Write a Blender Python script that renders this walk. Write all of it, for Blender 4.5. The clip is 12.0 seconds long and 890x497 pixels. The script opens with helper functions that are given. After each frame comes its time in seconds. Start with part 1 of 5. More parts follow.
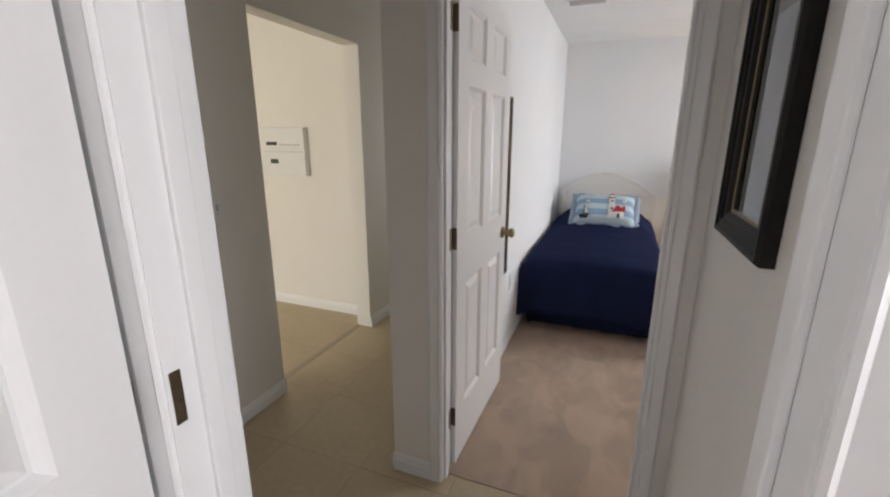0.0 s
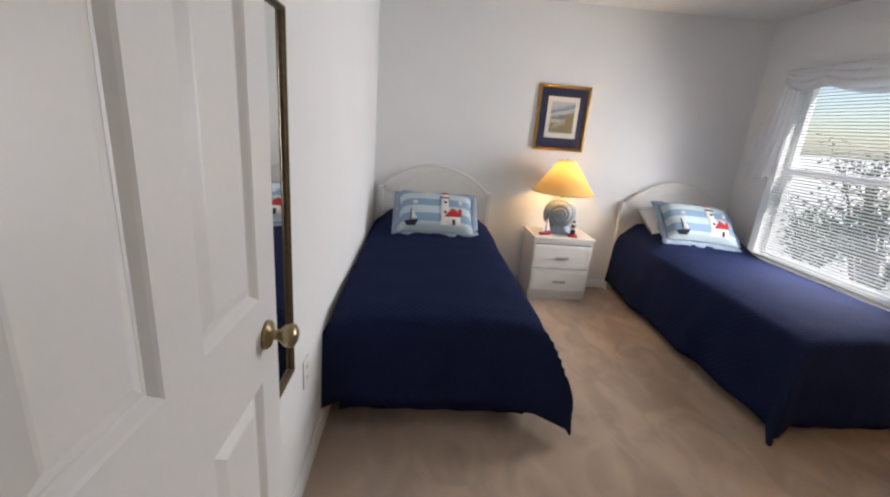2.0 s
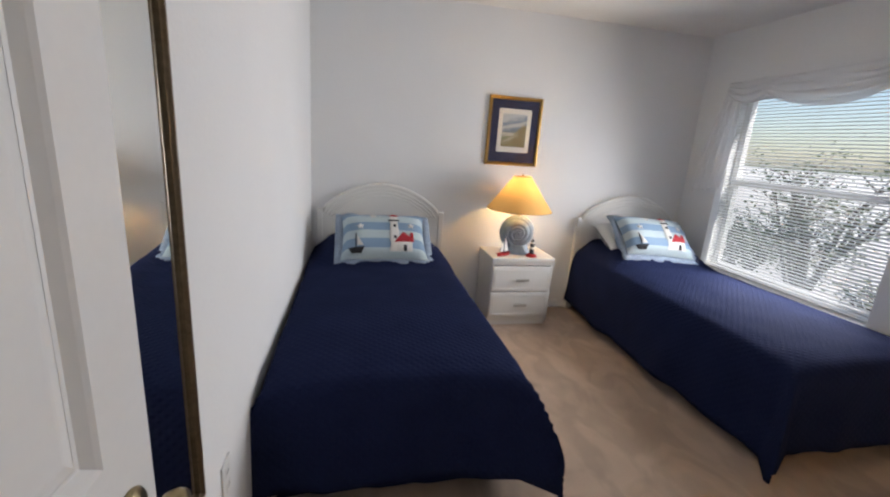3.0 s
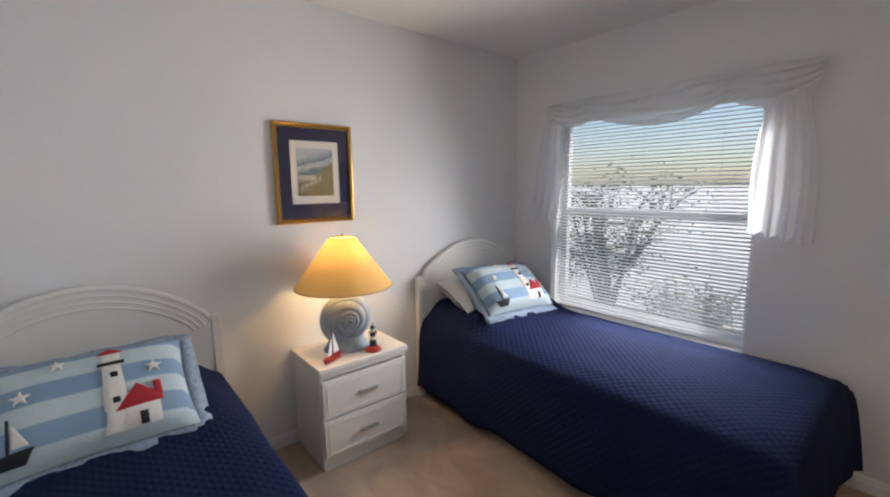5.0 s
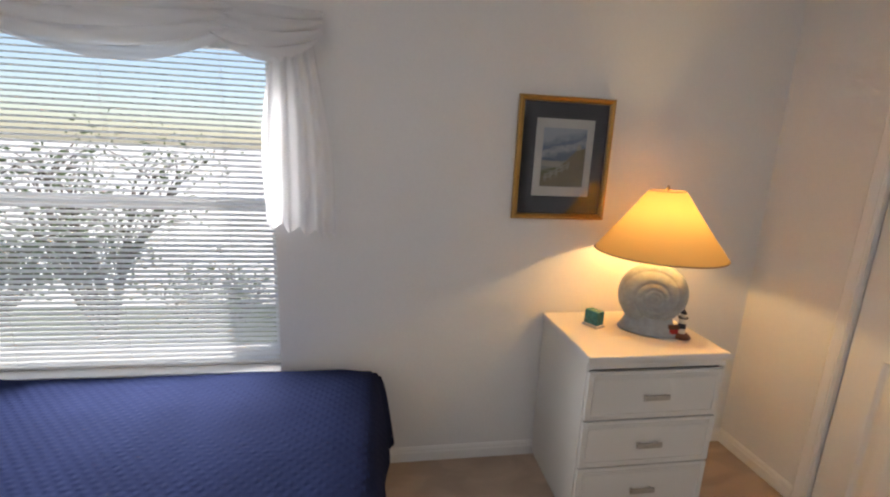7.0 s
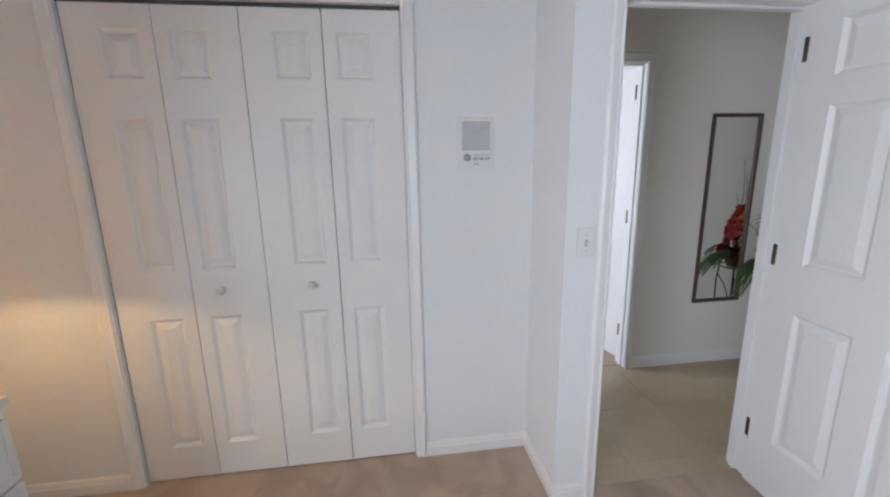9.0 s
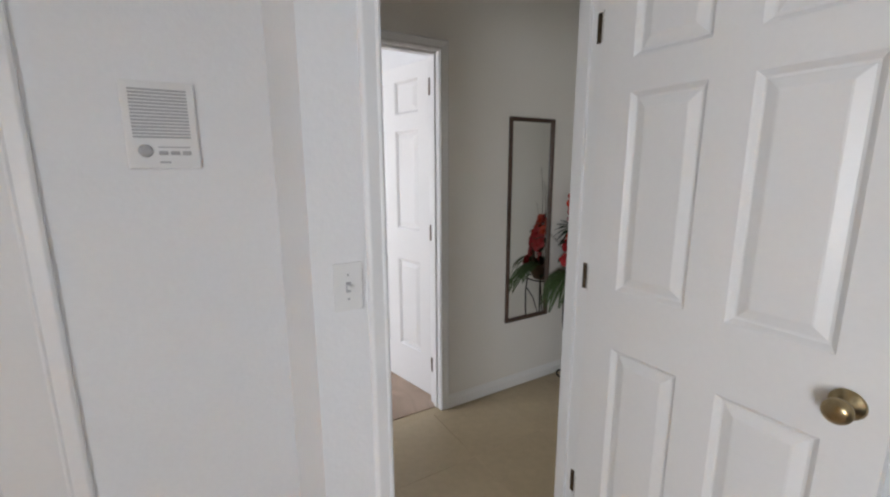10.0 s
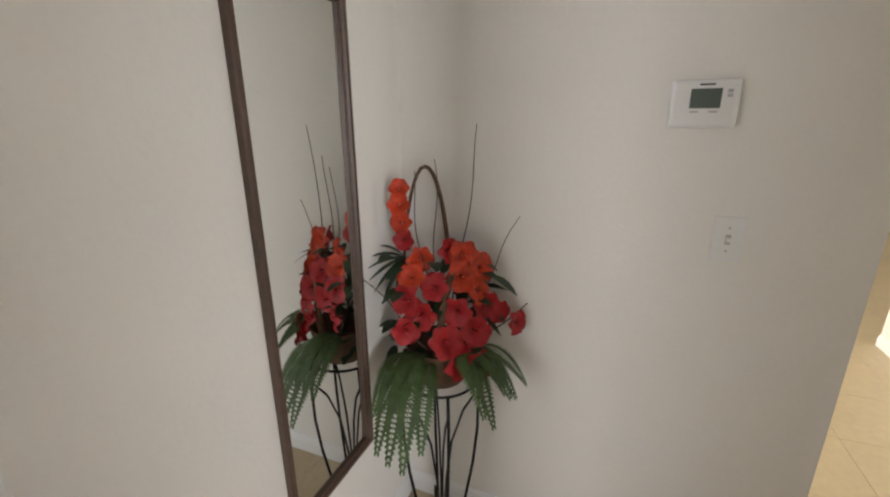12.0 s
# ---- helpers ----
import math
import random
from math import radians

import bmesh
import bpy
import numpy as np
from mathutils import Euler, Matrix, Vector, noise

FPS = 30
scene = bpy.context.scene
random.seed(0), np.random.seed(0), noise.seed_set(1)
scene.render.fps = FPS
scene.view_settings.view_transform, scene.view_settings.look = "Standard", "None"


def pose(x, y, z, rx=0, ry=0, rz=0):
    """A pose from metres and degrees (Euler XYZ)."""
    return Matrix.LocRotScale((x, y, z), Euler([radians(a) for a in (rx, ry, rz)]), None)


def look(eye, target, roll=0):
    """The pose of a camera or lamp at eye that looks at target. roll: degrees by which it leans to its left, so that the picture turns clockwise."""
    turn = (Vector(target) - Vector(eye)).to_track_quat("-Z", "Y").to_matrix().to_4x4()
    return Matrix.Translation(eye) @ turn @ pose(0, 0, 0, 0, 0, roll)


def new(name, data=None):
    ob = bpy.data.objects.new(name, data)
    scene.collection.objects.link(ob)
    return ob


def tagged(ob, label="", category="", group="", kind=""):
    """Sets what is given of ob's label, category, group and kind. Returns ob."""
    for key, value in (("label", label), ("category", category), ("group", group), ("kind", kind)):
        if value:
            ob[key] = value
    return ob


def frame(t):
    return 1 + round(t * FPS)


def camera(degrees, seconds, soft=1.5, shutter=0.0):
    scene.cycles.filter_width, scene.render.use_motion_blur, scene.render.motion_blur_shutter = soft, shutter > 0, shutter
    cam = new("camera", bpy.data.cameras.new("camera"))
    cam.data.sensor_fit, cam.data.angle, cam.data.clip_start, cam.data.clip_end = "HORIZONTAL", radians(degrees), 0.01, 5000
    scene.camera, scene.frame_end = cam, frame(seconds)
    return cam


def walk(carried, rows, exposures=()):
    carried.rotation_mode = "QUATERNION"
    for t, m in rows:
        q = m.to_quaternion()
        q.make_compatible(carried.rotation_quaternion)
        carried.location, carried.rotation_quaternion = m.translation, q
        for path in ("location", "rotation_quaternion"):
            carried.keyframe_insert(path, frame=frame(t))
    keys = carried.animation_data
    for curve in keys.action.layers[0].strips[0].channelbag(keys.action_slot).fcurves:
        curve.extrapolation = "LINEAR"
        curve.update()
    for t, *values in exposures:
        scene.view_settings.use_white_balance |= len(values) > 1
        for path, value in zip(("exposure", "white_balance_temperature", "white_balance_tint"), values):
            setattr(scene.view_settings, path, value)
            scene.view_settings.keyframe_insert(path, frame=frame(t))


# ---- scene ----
cam = camera(92.8, 12.0, soft=2.2)
PATH = [
    (0, (1.703, -0.478, 1.450), (0.983, 1.319, 0.948), 0.1),
    (0.5, (1.584, -0.155, 1.433), (1.141, 1.724, 0.911), 0.9),
    (1, (1.548, 0.149, 1.419), (1.287, 2.009, 0.733), 2.2),
    (1.5, (1.462, 0.485, 1.449), (1.581, 2.399, 0.883), 2.9),
    (2, (1.462, 0.889, 1.428), (1.605, 2.802, 0.864), 4.6),
    (2.5, (1.428, 1.086, 1.421), (1.693, 3.001, 0.907), 4.8),
    (2.7, (1.412, 1.148, 1.42), (1.739, 3.055, 0.915), 4.6),
    (4.3, (1.539, 1.943, 1.48), (2.408, 3.71, 1.134), 0.4),
    (4.5, (1.576, 2.067, 1.468), (2.547, 3.781, 1.125), -0.0),
    (5, (1.675, 2.378, 1.475), (2.946, 3.894, 1.181), -0.6),
    (5.5, (1.788, 2.59, 1.487), (3.431, 3.693, 1.195), -0.9),
    (6, (1.995, 2.6, 1.493), (3.863, 3.214, 1.128), -0.4),
    (6.5, (2.279, 2.604, 1.548), (4.236, 2.75, 1.162), 3.4),
    (6.7, (2.377, 2.598, 1.541), (4.332, 2.584, 1.118), 3.2),
    (8.3, (2.796, 2.609, 1.48), (3.648, 0.832, 1.14), -4.2),
    (8.5, (2.767, 2.603, 1.522), (3.298, 0.719, 1.112), -3.8),
    (9, (2.724, 2.540, 1.497), (2.453, 0.607, 1.063), -1.0),
    (9.5, (2.508, 2.298, 1.472), (1.862, 0.440, 1.109), -1.5),
    (10, (2.272, 2.004, 1.441), (1.265, 0.319, 1.058), -0.2),
    (10.5, (2.034, 1.685, 1.439), (0.846, 0.134, 1.009), -1.2),
    (11, (1.737, 1.356, 1.439), (0.497, -0.136, 0.957), -0.1),
    (11.5, (1.482, 1.019, 1.412), (-0.001, -0.226, 0.912), -1.2),
    (11.7, (1.398, 0.847, 1.433), (-0.207, -0.19, 0.843), -0.5),
    (12, (1.236, 0.656, 1.432), (-0.538, -0.067, 0.856), -0.3),
]
walk(cam, [(t, look(eye, target, roll)) for t, eye, target, roll in PATH],
     exposures=[(0.0, 0.55, 6500, 12), (0.5, 0.95, 6500, 12), (1.5, 0.9, 6600, 12), (2.0, 0.4, 6600, 12), (2.5, 0.25, 6500, 12), (4.5, 0.1, 6500, 12), (5.0, 0.05, 6500, 12), (6.0, 0.2, 6600, 12), (6.5, 0.3, 6800, 13), (8.5, 0.7, 6000, 10), (9.0, 0.72, 5800, 10), (9.5, 0.7, 5950, 10), (10.0, 0.55, 6300, 10), (10.5, 0.4, 6600, 10), (11.0, 0.5, 6800, 12), (11.5, 0.95, 6700, 12), (12.0, 1.55, 6600, 12)])

# ---- world, sun and lamps ----
world = bpy.data.worlds.new("sky_world")
scene.world = world
world.use_nodes = True
wn = world.node_tree.nodes
sky = wn.new("ShaderNodeTexSky")
sky.sky_type = "NISHITA"
sky.sun_disc = False
SUN_ELEVATION, SUN_TURN = 58.0, 150.0
sky.sun_elevation, sky.sun_rotation = radians(SUN_ELEVATION), radians(SUN_TURN)
wn["Background"].inputs[1].default_value = 0.15
world.node_tree.links.new(sky.outputs[0], wn["Background"].inputs[0])
sun = new("sun", bpy.data.lights.new("sun", "SUN"))
sun.data.energy, sun.data.angle, sun.data.color = 5.0, radians(0.5), (1.0, 0.95, 0.87)
sun.matrix_world = look((0, 0, 20), Vector((0, 0, 20)) + Vector((-math.sin(radians(SUN_TURN)) * math.cos(radians(SUN_ELEVATION)), -math.cos(radians(SUN_TURN)) * math.cos(radians(SUN_ELEVATION)), -math.sin(radians(SUN_ELEVATION)))))


def area_lamp(name, eye, target, sx, sy, watts, color):
    lamp = new(name, bpy.data.lights.new(name, "AREA"))
    lamp.data.shape, lamp.data.size, lamp.data.size_y = "RECTANGLE", sx, sy
    lamp.data.energy, lamp.data.color = watts, color
    lamp.matrix_world = look(eye, target)
    return lamp


def bulb_lamp(name, place, watts, color=(1.0, 0.67, 0.28)):
    lamp = new(name, bpy.data.lights.new(name, "POINT"))
    lamp.data.energy, lamp.data.color, lamp.data.shadow_soft_size = watts, color, 0.022
    lamp.location = place
    return lamp


# four added lamps on the room side of the blind stand in for daylight
for k in range(4):
    zz = 0.77 + 0.29 * k
    WINDOW_SKY = area_lamp("window_daylight", (4.352, 3.52, zz), (3.352, 3.38, zz - 0.20), 0.92, 0.26, 7.6, (0.97, 0.98, 1.0))
    WINDOW_SKY.data.spread = radians(145)
# sky light at the openings that the walk does not look into
BEDROOM_SKY = area_lamp("guest_window_daylight", (4.33, -1.12, 1.33), (1.0, -0.95, 1.2), 1.4, 1.3, 38, (0.96, 0.96, 1.0))
# fill lamp added at the unseen passage end to brighten the hall walls
PASSAGE_FILL = area_lamp("passage_fill_lamp", (0.45, 3.39, 1.45), (0.42, 0.4, 1.1), 0.55, 1.05, 1.5, (0.98, 0.97, 0.95))
FOYER_SKY = area_lamp("foyer_door_daylight", (-2.6, -3.1, 1.2), (-1.6, 2.0, 0.9), 2.4, 2.0, 72, (1.0, 0.95, 0.84))
BULB_A = bulb_lamp("night_table_bulb", (2.706, 4.47, 1.095), 6.2)
BULB_B = bulb_lamp("drawer_chest_bulb", (4.13, 1.41, 1.28), 6.5)

# ---- materials ----
def material(name, color, rough=0.6, metal=0.0, var=0.06, low=2.5, high=70.0, bump=0.12, bump_scale=180.0, depth=0.002, color2=None, pieces=0.0):
    """A surface with two scales of colour variation and fine relief."""
    m = bpy.data.materials.new(name)
    m.use_nodes = True
    n, l = m.node_tree.nodes, m.node_tree.links
    b = n["Principled BSDF"]
    co = n.new("ShaderNodeTexCoord")
    big, small = n.new("ShaderNodeTexNoise"), n.new("ShaderNodeTexNoise")
    big.inputs["Scale"].default_value, small.inputs["Scale"].default_value = low, high
    small.inputs["Detail"].default_value = 4.0
    for t in (big, small):
        l.new(co.outputs["Object"], t.inputs["Vector"])
    add = n.new("ShaderNodeMath")
    l.new(big.outputs["Fac"], add.inputs[0]), l.new(small.outputs["Fac"], add.inputs[1])
    mix = n.new("ShaderNodeMix")
    mix.data_type = "RGBA"
    half = n.new("ShaderNodeMath")
    half.operation, half.inputs[1].default_value = "MULTIPLY", 0.5
    l.new(add.outputs[0], half.inputs[0])
    c = Vector(color)
    d = Vector(color2) if color2 else c * (1 - 2 * var)
    e = c * (1 + var)
    mix.inputs[6].default_value, mix.inputs[7].default_value = (*d, 1), (*e, 1)
    ramp = n.new("ShaderNodeMapRange")
    ramp.inputs["From Min"].default_value, ramp.inputs["From Max"].default_value = 0.3, 0.7
    l.new(half.outputs[0], ramp.inputs["Value"])
    l.new(ramp.outputs[0], mix.inputs[0])
    col = mix.outputs[2]
    if pieces:
        info = n.new("ShaderNodeObjectInfo")
        hsv = n.new("ShaderNodeHueSaturation")
        rng = n.new("ShaderNodeMapRange")
        rng.inputs["To Min"].default_value, rng.inputs["To Max"].default_value = 1 - pieces, 1 + pieces
        l.new(info.outputs["Random"], rng.inputs["Value"]), l.new(rng.outputs[0], hsv.inputs["Value"])
        l.new(col, hsv.inputs["Color"])
        col = hsv.outputs[0]
    l.new(col, b.inputs["Base Color"])
    b.inputs["Roughness"].default_value, b.inputs["Metallic"].default_value = rough, metal
    if bump:
        rel, bn = n.new("ShaderNodeTexNoise"), n.new("ShaderNodeBump")
        rel.inputs["Scale"].default_value, rel.inputs["Detail"].default_value = bump_scale, 3.0
        l.new(co.outputs["Object"], rel.inputs["Vector"])
        bn.inputs["Strength"].default_value, bn.inputs["Distance"].default_value = bump, depth
        l.new(rel.outputs["Fac"], bn.inputs["Height"]), l.new(bn.outputs[0], b.inputs["Normal"])
    return m


M_WALL = material("bedroom_wall_paint", (0.81, 0.815, 0.82), 0.75, var=0.015, bump=0.25, bump_scale=90, depth=0.003)
M_HALL = material("hall_wall_paint", (0.82, 0.795, 0.75), 0.75, var=0.015, bump=0.25, bump_scale=90, depth=0.003)
M_CEIL = material("ceiling_texture", (0.83, 0.825, 0.81), 0.9, var=0.03, bump=0.5, bump_scale=60, depth=0.006)
M_TRIM = material("trim_gloss_paint", (0.84, 0.84, 0.835), 0.35, var=0.012, bump=0.04, bump_scale=40)
M_DOOR = material("door_paint", (0.83, 0.825, 0.815), 0.38, var=0.012, bump=0.06, bump_scale=60)
M_BRONZE = material("aged_bronze", (0.16, 0.12, 0.075), 0.38, 0.9, var=0.2, bump=0.1)
M_BRASS = material("antique_brass", (0.38, 0.30, 0.17), 0.28, 1.0, var=0.12, bump=0.04)
M_WHITE = material("white_laminate", (0.76, 0.75, 0.72), 0.4, var=0.01, bump=0.03)
M_PLASTIC = material("white_plastic", (0.78, 0.78, 0.77), 0.4, var=0.01, bump=0.0)
M_GREYPLASTIC = material("grey_grille_plastic", (0.44, 0.44, 0.45), 0.5, var=0.02, bump=0.0)
M_DARKPLASTIC = material("dark_plastic", (0.03, 0.03, 0.032), 0.4, var=0.05, bump=0.0)
M_LCD = material("lcd_grey_green", (0.10, 0.13, 0.11), 0.2, var=0.03, bump=0.0)
M_GOLD = material("gold_leaf_frame", (0.50, 0.30, 0.09), 0.32, 0.85, var=0.15, bump=0.1, bump_scale=120)
M_BLACKWOOD = material("black_carved_wood", (0.010, 0.008, 0.007), 0.55, var=0.3, bump=0.2, bump_scale=120)
M_BLACKWOOD.node_tree.nodes["Principled BSDF"].inputs["Specular IOR Level"].default_value = 0.25
M_BROWNWOOD = material("walnut_frame_wood", (0.085, 0.05, 0.035), 0.45, var=0.2, bump=0.1)
M_NAVYMAT = material("navy_mat_board", (0.022, 0.026, 0.075), 0.85, var=0.06)
M_BLACKMAT = material("charcoal_mat_board", (0.022, 0.023, 0.03), 0.85, var=0.06)
M_PAPER = material("cream_paper", (0.80, 0.77, 0.72), 0.9, var=0.02)
M_IRON = material("black_wrought_iron", (0.010, 0.009, 0.008), 0.5, 0.6, var=0.2, bump=0.2)
M_SHELL = material("glazed_shell_ceramic", (0.30, 0.38, 0.45), 0.42, var=0.14, low=9, high=45, bump=0.25, bump_scale=30, depth=0.004)
M_RED = material("red_paint", (0.40, 0.02, 0.025), 0.4, var=0.08)
M_SAIL = material("white_sail", (0.75, 0.73, 0.68), 0.8, var=0.03)
M_BLACKPAINT = material("black_paint", (0.015, 0.016, 0.025), 0.4, var=0.1)
M_WOODBASE = material("brown_figurine_base", (0.12, 0.05, 0.03), 0.5, var=0.15)
M_TEAL = material("teal_glass_block", (0.05, 0.22, 0.22), 0.15, var=0.3, low=40)
M_SHEET = material("white_cotton", (0.72, 0.72, 0.70), 0.9, var=0.03, bump=0.2, bump_scale=25, depth=0.01)
M_MATTRESS = material("box_spring_fabric", (0.35, 0.36, 0.40), 0.9, var=0.05)
M_WOODJAMB = material("shadow_gap_track", (0.10, 0.10, 0.10), 0.5, 0.6, var=0.05)
M_TILE = material("beige_floor_tile", (0.54, 0.44, 0.29), 0.42, var=0.06, low=3.5, high=28, bump=0.05, bump_scale=30, pieces=0.012)
M_GROUT = material("tile_grout", (0.53, 0.435, 0.29), 0.7, var=0.06)
M_STRIP = material("threshold_strip", (0.42, 0.35, 0.26), 0.5, var=0.08)
M_OLIVE = material("olive_bedspread", (0.25, 0.20, 0.12), 0.9, var=0.12, low=8, high=60, bump=0.5, bump_scale=35, depth=0.006)
M_OLIVEHB = material("tan_upholstered_headboard", (0.30, 0.27, 0.22), 0.9, var=0.06)
M_CUSHION = material("cream_palm_cushion", (0.36, 0.28, 0.15), 0.9, var=0.08)
M_CUSHIONDARK = material("brown_palm_print", (0.10, 0.075, 0.03), 0.9, var=0.1)


def stripes_material(name, first, second, scale, axis):
    m = material(name, first, 0.9, var=0.05, bump=0.3, bump_scale=60)
    n, l = m.node_tree.nodes, m.node_tree.links
    b = n["Principled BSDF"]
    co, sep, mul, sine, ramp, mix = (n.new(k) for k in ("ShaderNodeTexCoord", "ShaderNodeSeparateXYZ", "ShaderNodeMath", "ShaderNodeMath", "ShaderNodeMapRange", "ShaderNodeMix"))
    l.new(co.outputs["Object"], sep.inputs[0])
    mul.operation, mul.inputs[1].default_value = "MULTIPLY", scale
    sine.operation = "SINE"
    l.new(sep.outputs[axis], mul.inputs[0]), l.new(mul.outputs[0], sine.inputs[0])
    ramp.inputs["From Min"].default_value, ramp.inputs["From Max"].default_value = -0.15, 0.15
    l.new(sine.outputs[0], ramp.inputs["Value"])
    mix.data_type = "RGBA"
    old = b.inputs["Base Color"].links[0].from_socket
    l.new(ramp.outputs[0], mix.inputs[0]), l.new(old, mix.inputs[6])
    mix.inputs[7].default_value = (*second, 1)
    l.new(mix.outputs[2], b.inputs["Base Color"])
    return m


M_SKIRT = stripes_material("striped_bed_skirt", (0.24, 0.21, 0.15), (0.11, 0.09, 0.06), 75.0, 0)


def carpet_material(name, color):
    m = material(name, color, 0.95, var=0.10, low=3.2, high=260, bump=0.8, bump_scale=420, depth=0.006)
    n, l = m.node_tree.nodes, m.node_tree.links
    b = n["Principled BSDF"]
    co, mapping, tex, rng, mul = (n.new(k) for k in ("ShaderNodeTexCoord", "ShaderNodeMapping", "ShaderNodeTexNoise", "ShaderNodeMapRange", "ShaderNodeMix"))
    mapping.inputs["Scale"].default_value = (2.2, 1.3, 1)
    mapping.inputs["Rotation"].default_value = (0, 0, 0.25)
    tex.inputs["Scale"].default_value, tex.inputs["Distortion"].default_value, tex.inputs["Detail"].default_value = 2.3, 1.0, 2.0
    l.new(co.outputs["Object"], mapping.inputs[0]), l.new(mapping.outputs[0], tex.inputs["Vector"])
    rng.inputs["From Min"].default_value, rng.inputs["From Max"].default_value = 0.42, 0.60
    rng.inputs["To Min"].default_value, rng.inputs["To Max"].default_value = 0.89, 1.08
    l.new(tex.outputs["Fac"], rng.inputs["Value"])
    mul.data_type, mul.blend_type = "RGBA", "MULTIPLY"
    mul.inputs[0].default_value = 1.0
    l.new(b.inputs["Base Color"].links[0].from_socket, mul.inputs[6]), l.new(rng.outputs[0], mul.inputs[7])
    l.new(mul.outputs[2], b.inputs["Base Color"])
    return m


M_CARPET = carpet_material("taupe_carpet", (0.56, 0.43, 0.335))


def quilt_material():
    m = material("navy_quilted_cotton", (0.0165, 0.0225, 0.060), 0.9, var=0.10, low=5, high=160, bump=0.0)
    n, l = m.node_tree.nodes, m.node_tree.links
    b = n["Principled BSDF"]
    b.inputs["Specular IOR Level"].default_value = 0.02
    co = n.new("ShaderNodeTexCoord")
    heights = []
    for turn in (0.78, -0.78):
        mp, wave = n.new("ShaderNodeMapping"), n.new("ShaderNodeTexWave")
        mp.inputs["Rotation"].default_value = (0, 0, turn)
        wave.inputs["Scale"].default_value, wave.inputs["Distortion"].default_value = 11.0, 0.8
        wave.wave_profile = "SIN"
        l.new(co.outputs["UV"], mp.inputs[0]), l.new(mp.outputs[0], wave.inputs["Vector"])
        heights.append(wave.outputs["Fac"])
    mn = n.new("ShaderNodeMath")
    mn.operation = "MULTIPLY"
    l.new(heights[0], mn.inputs[0]), l.new(heights[1], mn.inputs[1])
    bn = n.new("ShaderNodeBump")
    bn.inputs["Strength"].default_value, bn.inputs["Distance"].default_value = 0.40, 0.007
    l.new(mn.outputs[0], bn.inputs["Height"]), l.new(bn.outputs[0], b.inputs["Normal"])
    return m


M_QUILT = quilt_material()


def mirror_material():
    m = bpy.data.materials.new("silvered_mirror")
    m.use_nodes = True
    b = m.node_tree.nodes["Principled BSDF"]
    b.inputs["Base Color"].default_value = (0.86, 0.88, 0.87, 1)
    b.inputs["Metallic"].default_value, b.inputs["Roughness"].default_value = 1.0, 0.015
    return m


def glass_material(name, tint=(1, 1, 1), rough=0.0, ior=1.45):
    m = bpy.data.materials.new(name)
    m.use_nodes = True
    n, l = m.node_tree.nodes, m.node_tree.links
    n.remove(n["Principled BSDF"])
    clear, gloss, mix, fres = (n.new(k) for k in ("ShaderNodeBsdfTransparent", "ShaderNodeBsdfGlossy", "ShaderNodeMixShader", "ShaderNodeFresnel"))
    clear.inputs[0].default_value = (*tint, 1)
    gloss.inputs["Roughness"].default_value = rough
    fres.inputs["IOR"].default_value = ior
    l.new(fres.outputs[0], mix.inputs[0]), l.new(clear.outputs[0], mix.inputs[1]), l.new(gloss.outputs[0], mix.inputs[2])
    l.new(mix.outputs[0], n["Material Output"].inputs[0])
    return m


def thin_cloth(name, color, through_light, clear=0.0):
    """Cloth or thin plastic that lets part of the light through."""
    m = bpy.data.materials.new(name)
    m.use_nodes = True
    n, l = m.node_tree.nodes, m.node_tree.links
    n.remove(n["Principled BSDF"])
    dif, tra, mix = (n.new(k) for k in ("ShaderNodeBsdfDiffuse", "ShaderNodeBsdfTranslucent", "ShaderNodeMixShader"))
    co, tex, rng = (n.new(k) for k in ("ShaderNodeTexCoord", "ShaderNodeTexNoise", "ShaderNodeMapRange"))
    tex.inputs["Scale"].default_value = 60
    rng.inputs["To Min"].default_value, rng.inputs["To Max"].default_value = through_light - 0.06, through_light + 0.06
    l.new(co.outputs["Object"], tex.inputs["Vector"]), l.new(tex.outputs["Fac"], rng.inputs["Value"])
    dif.inputs[0].default_value, tra.inputs[0].default_value = (*color, 1), (*color, 1)
    l.new(rng.outputs[0], mix.inputs[0]), l.new(dif.outputs[0], mix.inputs[1]), l.new(tra.outputs[0], mix.inputs[2])
    last = mix
    if clear:
        air, both = n.new("ShaderNodeBsdfTransparent"), n.new("ShaderNodeMixShader")
        both.inputs[0].default_value = clear
        l.new(mix.outputs[0], both.inputs[1]), l.new(air.outputs[0], both.inputs[2])
        last = both
    l.new(last.outputs[0], n["Material Output"].inputs[0])
    return m


M_MIRROR = mirror_material()
M_GLASS = glass_material("window_glass", ior=1.08)
M_PICGLASS = glass_material("picture_glass")
M_ARTGLASS = glass_material("thick_picture_glass", ior=1.5)
M_SHADE = thin_cloth("pleated_cream_lampshade", (0.80, 0.52, 0.20), 0.17)
M_SHEER = thin_cloth("white_sheer_voile", (0.90, 0.90, 0.91), 0.42, clear=0.16)
M_SLAT = thin_cloth("white_blind_slat", (0.84, 0.87, 0.90), 0.45)


# ---- building helpers ----
def box_mesh(x0, y0, z0, x1, y1, z1, bevel=0.0):
    bm = bmesh.new()
    bmesh.ops.create_cube(bm, size=1.0)
    for v in bm.verts:
        v.co = ((x0 + x1) / 2 + v.co.x * (x1 - x0), (y0 + y1) / 2 + v.co.y * (y1 - y0), (z0 + z1) / 2 + v.co.z * (z1 - z0))
    if bevel:
        bmesh.ops.bevel(bm, geom=bm.edges[:], offset=bevel, segments=2, profile=0.6, affect="EDGES")
    return bm


